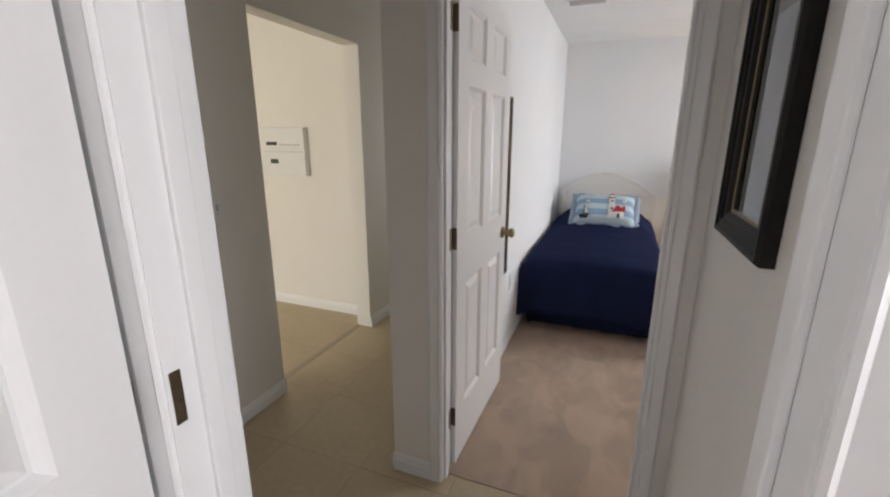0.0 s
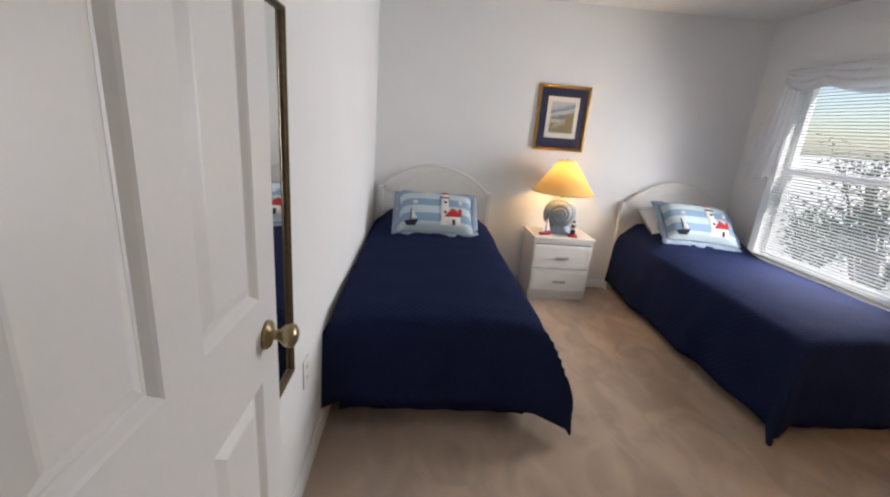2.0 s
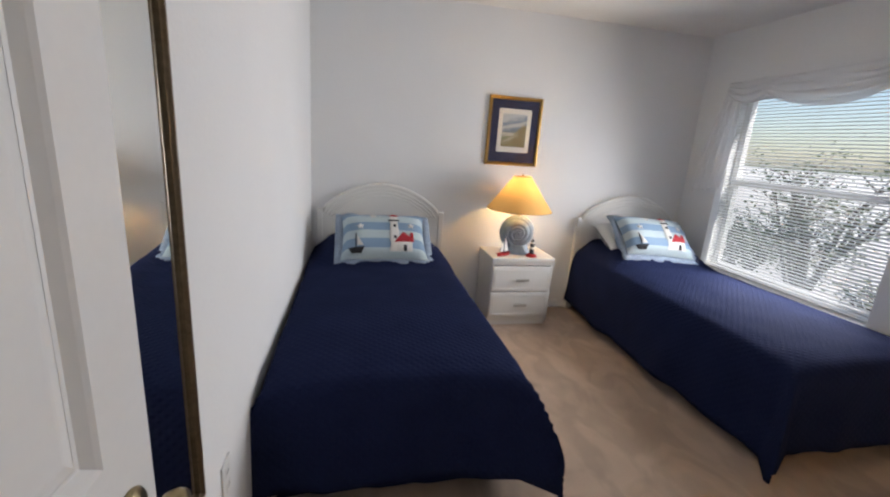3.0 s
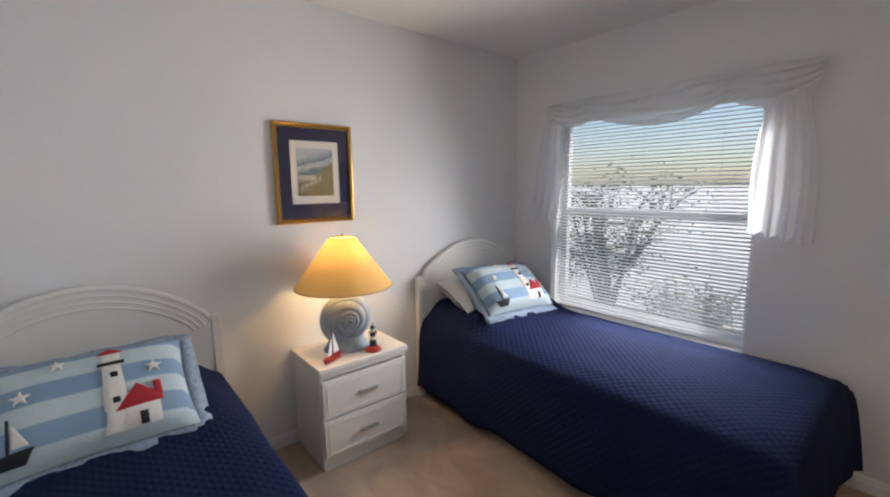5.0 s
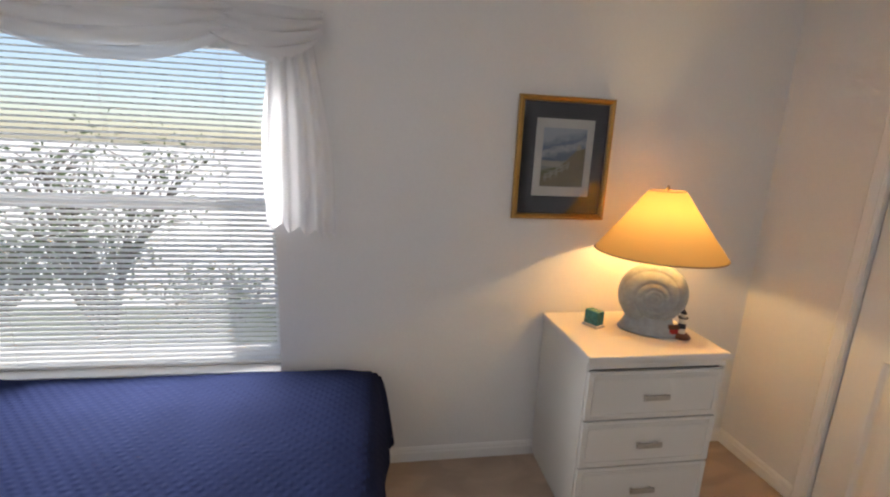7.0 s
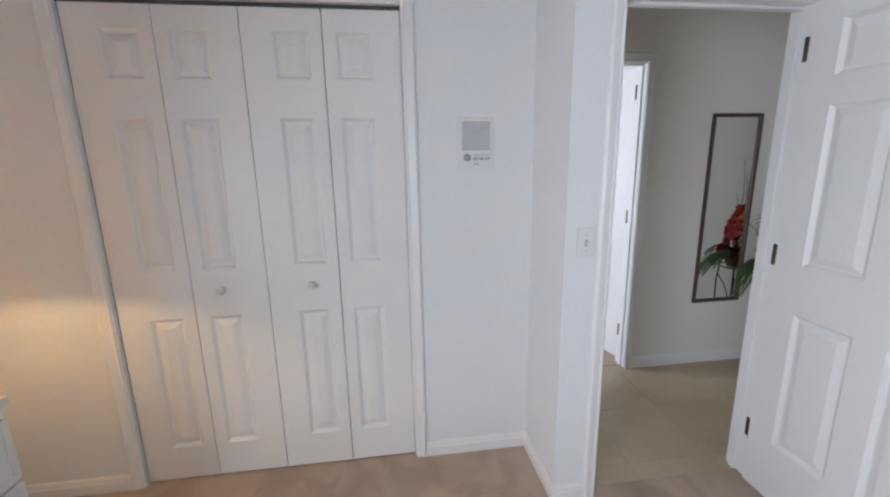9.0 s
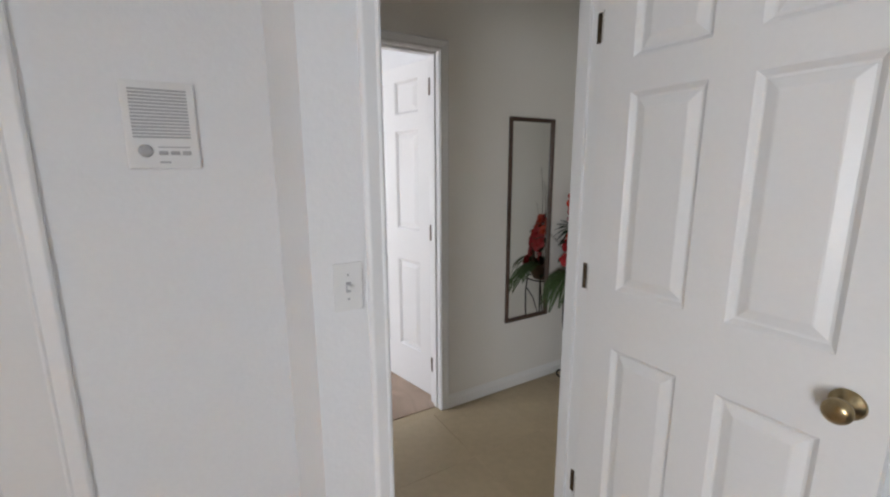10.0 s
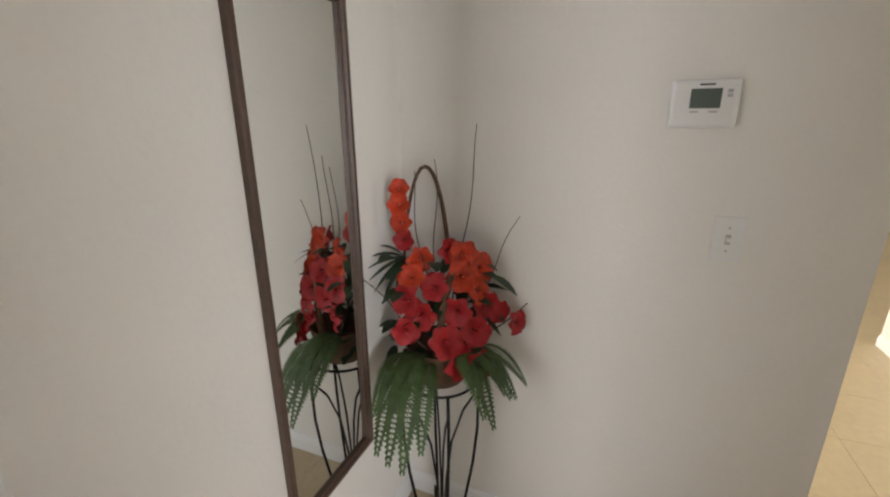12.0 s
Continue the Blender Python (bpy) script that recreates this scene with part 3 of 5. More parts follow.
blind = thing("mini_blind", X_E + 0.06, 0, z0, "white one-inch mini blind, lowered with open slats", "blind")
part("head_rail", box_mesh(-0.018, y0 + 0.008, z1 - z0 - 0.03, 0.018, y1 - 0.008, z1 - z0 - 0.002, bevel=0.002), M_PLASTIC, blind)
part("bottom_rail", box_mesh(-0.012, y0 + 0.01, 0.010, 0.012, y1 - 0.01, 0.022, bevel=0.003), M_PLASTIC, blind)
bm = bmesh.new()
half, tilt = 0.0125, radians(23)
prof = [(-half, 0.0), (-half * 0.5, 0.0022), (0.0, 0.003), (half * 0.5, 0.0022), (half, 0.0)]
rows = []
for u in (y0 + 0.012, y1 - 0.012):
    rows.append([bm.verts.new((p * math.cos(tilt) - q * math.sin(tilt), u, p * math.sin(tilt) + q * math.cos(tilt))) for p, q in prof])
for i in range(len(prof) - 1):
    bm.faces.new((rows[0][i], rows[0][i + 1], rows[1][i + 1], rows[1][i]))
slat_mesh = finish(bm, "slat", M_SLAT, True)
n_slats = int((z1 - z0 - 0.07) / 0.0232) + 2
for i in range(n_slats):
    s = part("slat", slat_mesh, None, blind)
    s.location = (0, random.uniform(-0.001, 0.001), 0.036 + i * 0.0232)
for yy in (y0 + 0.2, (y0 + y1) / 2, y1 - 0.2):
    for xx in (-0.0125, 0.0125):
        part("ladder_cord", tube([(xx, yy, 0.02), (xx, yy, z1 - z0 - 0.02)], 0.0006, 5), M_PLASTIC, blind)
part("tilt_wand", tube([(-0.03, y1 - 0.09, 0.75), (-0.024, y1 - 0.09, z1 - z0 - 0.03)], 0.004, 8), M_PLASTIC, blind)

# an added, unseen window at the end of the passage, round the fill lamp
pw = tagged(new("passage_fill_window"), "narrow white-framed window added unseen at the passage end", "window", kind="structure")
pw.matrix_world = pose(0, 3.44, 0)
for d in ((0.17, 0, 0.9, 0.21, 0.05, 1.98), (0.69, 0, 0.9, 0.73, 0.05, 1.98), (0.21, 0, 0.9, 0.69, 0.05, 0.94), (0.21, 0, 1.94, 0.69, 0.05, 1.98)):
    part("window_frame", box_mesh(*d, bevel=0.004), M_TRIM, pw)
part("pane", box_mesh(0.21, 0.022, 0.94, 0.69, 0.026, 1.94), M_GLASS, pw).visible_shadow = False

# ---- beds ----
def smooth(t):
    t = min(1.0, max(0.0, t))
    return t * t * (3 - 2 * t)


def spread_mesh(w, length, top, drop_l, drop_r, drop_foot, mound, seed):
    """A bedspread over a mattress: x from 0 to w, y from the foot at 0 to the head; it hangs at both sides and the foot."""
    step = 0.035

    def marks(lo, hi):
        n = max(2, int(round((hi - lo) / step)))
        return [lo + (hi - lo) * i / n for i in range(n + 1)]
    aa, bb = marks(-drop_l, w + drop_r), marks(-drop_foot, length)
    bm = bmesh.new()
    grid, cloth = [], {}
    for b in bb:
        row = []
        for a in aa:
            da = max(0.0, -a, a - w)
            side = -1 if a < 0 else 1
            db = max(0.0, -b)
            x, y = min(max(a, 0.0), w), max(b, 0.0)
            d, m = max(da, db), min(da, db, 0.30)
            z = top + 0.018 * math.sin(math.pi * min(1, max(0, x / w))) - 0.012 * (1 - smooth(min(x, w - x) / 0.12)) - 0.012 * (1 - smooth(y / 0.12))
            z += mound * smooth((y - (length - 0.60)) / 0.22) * smooth((min(x, w - x) + 0.06) / 0.20)
            z -= d - 0.045 * (1 - math.exp(-d / 0.06))
            n1 = noise.noise(Vector((x * 2.2 + seed, y * 2.2, d * 1.5)))
            n2 = noise.noise(Vector((x * 6 + seed, y * 6, 3.1)))
            out = 0.040 * (1 - math.exp(-d / 0.05)) + 0.11 * d
            fold = 0.040 * n1 + 0.012 * math.sin(9 * (y if da >= db else x) + 5 * n1)
            out += fold * smooth(d / 0.40)
            if da > 0:
                x += side * (out * da / max(d, 1e-6) + 0.25 * m)
            if db > 0:
                y -= out * db / max(d, 1e-6) + 0.22 * m
            z += 0.004 * n2 + (0.005 * n1 if d == 0 else 0)
            if da > 0 or db > 0:
                z -= 0.10 * m
            zmin = 0.014 + 0.006 * abs(n2)
            if z < zmin:
                x += side * (zmin - z) * 0.25 if da > 0 else 0
                z = zmin
            v = bm.verts.new((x, y, z))
            cloth[v] = (a, b)
            row.append(v)
        grid.append(row)
    uv = bm.loops.layers.uv.new("cloth")
    for r, s in zip(grid, grid[1:]):
        for i in range(len(aa) - 1):
            for loop in bm.faces.new((r[i], r[i + 1], s[i + 1], s[i])).loops:
                loop[uv].uv = cloth[loop.vert]
    return bm


def thicken(ob, t):
    md = ob.modifiers.new("thickness", "SOLIDIFY")
    md.thickness, md.offset = t, -1.0
    return ob


def headboard(x0, x1, y, label, group):
    w = x1 - x0
    e = thing("headboard", x0, y, 0.0, label, "headboard", group)
    for px in (0.0, w - 0.045):
        part("post", box_mesh(px, -0.02, 0.0, px + 0.045, 0.02, 0.86, bevel=0.006), M_WHITE, e)
    bm = bmesh.new()
    n = 30
    pts = [(0.045 + (w - 0.09) * i / n, 0.835 + 0.225 * (math.sin(math.pi * i / n) ** 0.72)) for i in range(n + 1)]
    front, back = [], []
    for lst, yy in ((front, -0.013), (back, 0.013)):
        low = [bm.verts.new((p, yy, 0.30)) for p, _ in pts]
        high = [bm.verts.new((p, yy, q)) for p, q in pts]
        lst += [low, high]
        for i in range(n):
            bm.faces.new((low[i], low[i + 1], high[i + 1], high[i]))
    for i in range(n):
        for k in (0, 1):
            bm.faces.new((front[k][i], front[k][i + 1], back[k][i + 1], back[k][i]))
    part("panel", bm, M_WHITE, e)
    part("top_rail", tube([(p, 0.0, q) for p, q in pts], 0.017, 10), M_WHITE, e, "", True)
    for k in range(3):
        o = 0.026 + 0.024 * k
        inner = [(0.045 + o + (w - 0.09 - 2 * o) * i / n, 0.825 - 0.3 * o + (0.235 - 0.8 * o) * (math.sin(math.pi * i / n) ** 0.72)) for i in range(n + 1)]
        part("bead", tube([(p, -0.014, q) for p, q in inner], 0.0045, 6), M_WHITE, e, "", True)
    return e


def bed(x0, x1, y_foot, y_head, label, drops, seed):
    w, length = x1 - x0, y_head - y_foot
    e = thing("bed", x0, y_foot, 0.0, label, "bed", "twin beds")
    part("box_spring", box_mesh(0.03, 0.05, 0.16, w - 0.03, length - 0.01, 0.34, bevel=0.02), M_MATTRESS, e)
    part("mattress", box_mesh(0.015, 0.03, 0.34, w - 0.015, length - 0.01, 0.545, bevel=0.04), M_SHEET, e, "white mattress under the spread")
    for px in (0.08, w - 0.12):
        for py in (0.12, length - 0.16):
            part("leg", box_mesh(px, py, 0.0, px + 0.04, py + 0.04, 0.17, bevel=0.004), M_DARKPLASTIC, e)
    skirt = bmesh.new()
    n = 70
    low, high = [], []
    for i in range(n + 1):
        u = i / n * (w + 2 * length)
        if u < length:
            p = (0.012, length - u)
        elif u < length + w:
            p = (u - length, 0.03)
        else:
            p = (w - 0.012, u - length - w)
        wob = 0.006 * math.sin(u * 31)
        low.append(skirt.verts.new((p[0] + wob, p[1] + wob, 0.03)))
        high.append(skirt.verts.new((p[0], p[1], 0.33)))
    for i in range(n):
        skirt.faces.new((low[i], low[i + 1], high[i + 1], high[i]))
    thicken(part("dust_ruffle", skirt, M_QUILT, e, "navy dust ruffle"), 0.004)
    thicken(part("bedspread", spread_mesh(w, length, 0.565, *drops, 0.10, seed), M_QUILT, e, "navy blue quilted cotton bedspread", True), 0.008)
    return e


bed(1.125, 2.075, 2.69, 4.64, "twin bed with navy quilted spread along the wall", (0.50, 0.50, 0.46), 1.3)
bed(3.395, 4.325, 2.645, 4.64, "twin bed with navy quilted spread under the window", (0.52, 0.40, 0.47), 7.9)
headboard(1.115, 2.125, 4.665, "white arched wooden headboard on the wall", "arched headboards")
headboard(3.335, 4.345, 4.665, "white arched wooden headboard beside the window", "arched headboards")


# ---- pillows ----
M_SHAM = stripes_material("blue_striped_sham", (0.50, 0.60, 0.63), (0.22, 0.33, 0.47), 44.0, 1)
M_CLOTHWHITE = material("white_applique", (0.74, 0.72, 0.68), 0.9, var=0.03)
M_CLOTHRED = material("red_applique", (0.42, 0.025, 0.035), 0.9, var=0.06)
M_CLOTHBLACK = material("black_applique", (0.018, 0.018, 0.022), 0.9, var=0.06)
M_FLANGE = material("blue_check_flange", (0.30, 0.37, 0.47), 0.9, var=0.22, low=60, high=160)


def puff(u, v, thick):
    return thick * (max(0.0, 1 - u ** 4) ** 0.55) * (max(0.0, 1 - v ** 4) ** 0.55) + 0.006


def cushion_mesh(w, h, thick, seed, n=18):
    bm = bmesh.new()
    for side in (1, -1):
        rows = []
        for j in range(n + 1):
            row = []
            for i in range(n + 1):
                u, v = -1 + 2 * i / n, -1 + 2 * j / n
                wob = 0.006 * noise.noise(Vector((u * 2.5 + seed, v * 2.5, side))) * (1 - max(abs(u), abs(v)) ** 3)
                pinch = 1 - 0.05 * (1 - abs(v) ** 2) * abs(u) ** 6
                pinch2 = 1 - 0.06 * (1 - abs(u) ** 2) * abs(v) ** 6
                row.append(bm.verts.new((u * w / 2 * pinch, v * h / 2 * pinch2, side * puff(u, v, thick) + wob)))
            rows.append(row)
        for a, b in zip(rows, rows[1:]):
            for i in range(n):
                bm.faces.new((a[i], a[i + 1], b[i + 1], b[i]) if side > 0 else (a[i], b[i], b[i + 1], a[i + 1]))
    bmesh.ops.remove_doubles(bm, verts=bm.verts[:], dist=0.0005)
    return bm


def flange_mesh(w, h, seed, wide=0.042, n=16):
    bm = bmesh.new()
    edge = []
    for k in range(4 * n):
        s, t = divmod(k, n)
        t = -1 + 2 * t / n
        edge.append(((t, -1), (1, t), (-t, 1), (-1, -t))[s])
    inner, outer = [], []
    for u, v in edge:
        wave = 0.030 * noise.noise(Vector((u * 4 + seed, v * 4, 0.4))) - 0.012
        inner.append(bm.verts.new((u * (w / 2 - 0.02), v * (h / 2 - 0.02), 0.001)))
        outer.append(bm.verts.new((u * (w / 2 + wide), v * (h / 2 + wide), wave)))
    for i in range(len(edge)):
        j = (i + 1) % len(edge)
        bm.faces.new((inner[i], inner[j], outer[j], outer[i]))
    return bm


def patch(e, name, pts, mat, w, h, thick, lift=0.003):
    """A cloth shape sewn on the front of a pillow; pts run from -1 to 1."""
    bm = bmesh.new()
    cu, cv = sum(p[0] for p in pts) / len(pts), sum(p[1] for p in pts) / len(pts)
    rings = []
    for f in (0.0, 0.35, 0.7, 1.0):
        ring = []
        for i, p in enumerate(pts):
            q = pts[(i + 1) % len(pts)]
            for s in (0.0, 0.34, 0.67):
                u, v = cu + f * (p[0] + (q[0] - p[0]) * s - cu), cv + f * (p[1] + (q[1] - p[1]) * s - cv)
                ring.append(bm.verts.new((u * w / 2, v * h / 2, puff(u, v, thick) + lift + 0.005 * (f < 0.99))))
        rings.append(ring)
    for a, b in zip(rings, rings[1:]):
        for i in range(len(a)):
            j = (i + 1) % len(a)
            bm.faces.new((a[i], a[j], b[j], b[i]))
    bmesh.ops.remove_doubles(bm, verts=bm.verts[:], dist=0.0004)
    return part(name, bm, mat, e, "", True)


def star(cu, cv, r, ratio):
    return [(cu + (r if k % 2 == 0 else r * 0.42) * math.sin(k * math.pi / 5) / ratio, cv + (r if k % 2 == 0 else r * 0.42) * math.cos(k * math.pi / 5)) for k in range(10)]


def nautical_sham(m, seed, label):
    w, h, thick = 0.60, 0.39, 0.092
    e = thing("pillow_sham", 0, 0, 0, label, "pillow", "nautical pillows")
    e.matrix_world = m
    part("cover", cushion_mesh(w, h, thick, seed), M_SHAM, e, "", True)
    thicken(part("flange", flange_mesh(w, h, seed), M_FLANGE, e, "pale blue checked flange", True), 0.004)
    put = lambda nm, pts, mt, lift=0.003: patch(e, nm, pts, mt, w, h, thick, lift)
    put("tower", [(0.09, -0.86), (0.35, -0.86), (0.305, 0.46), (0.135, 0.46)], M_CLOTHWHITE)
    put("gallery", [(0.09, 0.40), (0.35, 0.40), (0.35, 0.47), (0.09, 0.47)], M_CLOTHBLACK, 0.006)
    put("lantern", [(0.125, 0.47), (0.315, 0.47), (0.315, 0.68), (0.125, 0.68)], M_CLOTHWHITE, 0.004)
    put("tower_roof", [(0.085, 0.68), (0.355, 0.68), (0.22, 0.88)], M_CLOTHRED, 0.005)
    for cu, cv in ((0.235, 0.18), (0.225, -0.34)):
        put("tower_window", [(cu - 0.035, cv - 0.055), (cu + 0.035, cv - 0.055), (cu + 0.035, cv + 0.055), (cu - 0.035, cv + 0.055)], M_CLOTHBLACK, 0.009)
    put("house_wall", [(0.26, -0.86), (0.62, -0.86), (0.62, -0.52), (0.26, -0.52)], M_CLOTHWHITE, 0.006)
    put("house_roof", [(0.20, -0.56), (0.66, -0.52), (0.64, -0.40), (0.42, -0.10)], M_CLOTHRED, 0.009)
    put("chimney", [(0.58, -0.42), (0.66, -0.42), (0.66, -0.12), (0.58, -0.12)], M_CLOTHRED, 0.008)
    put("house_door", [(0.41, -0.86), (0.49, -0.86), (0.49, -0.66), (0.41, -0.66)], M_CLOTHBLACK, 0.011)
    put("hull", [(-0.76, -0.90), (-0.54, -0.90), (-0.46, -0.70), (-0.84, -0.72)], M_CLOTHBLACK)
    put("mast", [(-0.675, -0.71), (-0.65, -0.71), (-0.65, -0.16), (-0.675, -0.16)], M_CLOTHBLACK)
    put("sail", [(-0.635, -0.66), (-0.50, -0.66), (-0.635, -0.24)], M_CLOTHWHITE)
    for cu, cv in ((-0.26, 0.66), (-0.56, 0.16), (0.62, 0.22)):
        put("star", star(cu, cv, 0.15, w / h), M_CLOTHWHITE)
    return e


def plain_pillow(m, w, h, thick, mat, seed, label, group=""):
    e = thing("pillow", 0, 0, 0, label, "pillow", group)
    e.matrix_world = m
    part("cover", cushion_mesh(w, h, thick, seed), mat, e, "", True)
    return e


nautical_sham(pose(1.615, 4.25, 0.725, 38, 0, 1), 0.7, "striped nautical pillow sham with a lighthouse, leaning on the bed")
nautical_sham(pose(3.85, 4.30, 0.765, 38, 3, -3), 4.2, "striped nautical pillow sham with a lighthouse, under the window")
plain_pillow(pose(3.79, 4.47, 0.72, 28, 0, 2), 0.62, 0.36, 0.07, M_SHEET, 2.2, "plain white cotton pillow against the headboard")


# ---- drawer chests ----
def drawer_chest(name, x, y, turn, w, d, h, drawers, label):
    """Front towards -y of its own; its origin is at the middle of the back on the floor."""
    e = thing(name, x, y, 0.004, label, "nightstand", turn=turn)
    t = 0.018
    part("plinth", box_mesh(-w / 2 + 0.01, -d + 0.03, 0.0, w / 2 - 0.01, -0.01, 0.07, bevel=0.003), M_WHITE, e)
    for sx in (-1, 1):
        part("side", box_mesh(min(sx * w / 2, sx * (w / 2 - t)), -d + 0.018, 0.03, max(sx * w / 2, sx * (w / 2 - t)), 0.0, h - 0.03, bevel=0.002), M_WHITE, e)
    part("back", box_mesh(-w / 2 + t, -0.012, 0.07, w / 2 - t, -0.002, h - 0.03), M_WHITE, e)
    part("bottom", box_mesh(-w / 2 + t, -d + 0.02, 0.07, w / 2 - t, -0.012, 0.088), M_WHITE, e)
    part("top", box_mesh(-w / 2 - 0.008, -d - 0.006, h - 0.03, w / 2 + 0.008, 0.004, h, bevel=0.007), M_WHITE, e)
    bm = bmesh.new()
    for k in range(3):
        add_box(bm, -w / 2 + 0.004, -d + 0.004 + 0.003 * k, h - 0.040 - 0.010 * k, w / 2 - 0.004, -d + 0.03, h - 0.031 - 0.010 * k, bevel=0.002)
    part("cornice", bm, M_WHITE, e)
    z_low, z_high = 0.078, h - 0.066
    step = (z_high - z_low) / drawers
    for i in range(drawers):
        a, b = z_low + i * step + 0.004, z_low + (i + 1) * step - 0.004
        front = part("drawer", box_mesh(-w / 2 + 0.006, -d, a, w / 2 - 0.006, -d + 0.018, b, bevel=0.004), M_WHITE, e)
        part("drawer_box", box_mesh(-w / 2 + 0.03, -d + 0.02, a + 0.01, w / 2 - 0.03, -0.03, b - 0.02), M_WHITE, front)
        for k in range(3):
            part("reed", box_mesh(-w / 2 + 0.03, -d - 0.003, b - 0.020 - 0.008 * k, w / 2 - 0.03, -d + 0.002, b - 0.014 - 0.008 * k, bevel=0.0015), M_WHITE, front)
        bm = bmesh.new()
        inset = 0.028
        for q in ((-w / 2 + inset, a + 0.018, -w / 2 + inset + 0.008, b - 0.045), (w / 2 - inset - 0.008, a + 0.018, w / 2 - inset, b - 0.045), (-w / 2 + inset, a + 0.018, w / 2 - inset, a + 0.026)):
            add_box(bm, q[0], -d - 0.003, q[1], q[2], -d + 0.002, q[3], bevel=0.001)
        part("bead", bm, M_WHITE, front)
        zc = (a + b) / 2 - 0.005
        bar = box_mesh(-0.055, -d - 0.021, zc - 0.011, 0.055, -d - 0.012, zc + 0.011, bevel=0.004)
        add_box(bar, -0.046, -d - 0.014, zc - 0.005, -0.036, -d + 0.001, zc + 0.005)
        add_box(bar, 0.036, -d - 0.014, zc - 0.005, 0.046, -d + 0.001, zc + 0.005)
        part("handle", bar, M_PEWTER, front, "brushed pewter bar handle")
    return e


M_PEWTER = material("brushed_pewter", (0.52, 0.50, 0.46), 0.4, 0.7, var=0.08, bump=0.05)
drawer_chest("night_table", 2.728, 4.672, 0, 0.515, 0.375, 0.575, 2, "white two-drawer nightstand between the beds")
drawer_chest("drawer_chest", 4.372, 1.495, -90, 0.60, 0.47, 0.795, 3, "white three-drawer nightstand in the corner by the closet")


# ---- table lamps ----
def shell_mesh(r_out, half):
    """A coiled sea-snail shell standing on edge in the xz plane: whorls that wind inwards on both flanks, finely ribbed."""
    bm = bmesh.new()
    grow, steps, rings = 2.35, 96, 34
    start = -0.62 * math.pi

    def skin(f, th, side):
        reach = r_out * grow ** ((th / (2 * math.pi) - 1) * 0.32)
        r = reach * f
        turn = math.log(max(f, 0.03)) / math.log(grow) * 1.55 - th / (2 * math.pi)
        s = turn - math.floor(turn)
        whorl = math.sin(math.pi * min(1.0, max(0.0, s))) ** 0.55
        cap = max(0.0, 1 - f ** 3.2) ** 0.5
        y = half * cap * (0.85 + 0.15 * whorl + 0.22 * (1 - f)) + 0.0012 * math.cos(44 * th) * cap
        a = start + th
        return r * math.cos(a), side * y, r * math.sin(a)
    for side in (-1, 1):
        hub = bm.verts.new((0, side * half * 1.15, 0))
        grid = [[bm.verts.new(skin((j / rings) ** 0.8, 2 * math.pi * i / steps, side)) for i in range(steps)] for j in range(1, rings + 1)]
        for i in range(steps):
            bm.faces.new((hub, grid[0][i], grid[0][(i + 1) % steps]))
        for a, b in zip(grid, grid[1:]):
            for i in range(steps):
                bm.faces.new((a[i], a[(i + 1) % steps], b[(i + 1) % steps], b[i]))
    bmesh.ops.remove_doubles(bm, verts=bm.verts[:], dist=0.0006)
    return bm


def shell_lamp(x, y, z, turn, label):
    e = thing("table_lamp", x, y, z, label, "table lamp", "seashell lamps", turn)
    bm = shell_mesh(0.158, 0.078)
    bmesh.ops.translate(bm, vec=(0.010, 0, 0.175), verts=bm.verts[:])
    part("shell_body", bm, M_SHELL, e, "blue-grey ceramic coiled shell", True)
    bm = lathe([(0.0, 0.0), (0.122, 0.0), (0.126, 0.008), (0.112, 0.03), (0.098, 0.06), (0.090, 0.10), (0.06, 0.14), (0.0, 0.15)], 28)
    for v in bm.verts:
        v.co.y *= 0.62
    part("foot", bm, M_SHELL, e, "", True)
    bm = lathe([(0.0, 0.27), (0.030, 0.27), (0.028, 0.295), (0.012, 0.30), (0.010, 0.40), (0.017, 0.405), (0.017, 0.45), (0.0, 0.455)], 16)
    part("stem", bm, M_BRASS, e, "brass lamp stem and socket", True)
    harp = [(0.055 * math.sin(math.pi * k / 12) * (1 if k else 1), 0, 0.41 + 0.215 * k / 12) for k in range(13)]
    for s in (-1, 1):
        part("harp", tube([(s * p[0], 0, p[2]) for p in harp], 0.0016, 6), M_BRASS, e)
    part("finial", lathe([(0.0, 0.62), (0.006, 0.62), (0.008, 0.635), (0.004, 0.645), (0.0, 0.648)], 12), M_BRASS, e, "", True)
    z0, z1, r0, r1 = 0.360, 0.624, 0.260, 0.070
    bm = bmesh.new()
    steps = 120
    low, mid, high = [], [], []
    for i in range(steps):
        a = 2 * math.pi * i / steps
        p = 0.0015 * (1 if i % 2 else -1)
        low.append(bm.verts.new(((r0 + p) * math.cos(a), (r0 + p) * math.sin(a), z0)))
        mid.append(bm.verts.new((((r0 + r1) / 2 - 0.002 + p) * math.cos(a), ((r0 + r1) / 2 - 0.002 + p) * math.sin(a), (z0 + z1) / 2)))
        high.append(bm.verts.new(((r1 + p) * math.cos(a), (r1 + p) * math.sin(a), z1)))
    for i in range(steps):
        j = (i + 1) % steps
        bm.faces.new((low[i], low[j], mid[j], mid[i])), bm.faces.new((mid[i], mid[j], high[j], high[i]))
    shade = part("shade", bm, M_SHADE, e, "finely pleated cream cone shade, lit", True)
    for nm, rr, zz in (("lower_rim", r0, z0), ("upper_rim", r1, z1)):
        ring = [(rr * math.cos(2 * math.pi * k / 48), rr * math.sin(2 * math.pi * k / 48), zz) for k in range(49)]
        part(nm, tube(ring, 0.0032, 6), M_RIM, shade)
    part("cord", tube([(0.0, 0.06, 0.02), (0.05, 0.11, 0.005), (0.06, 0.16, 0.003)], 0.003, 6), M_PLASTIC, e)
    return e


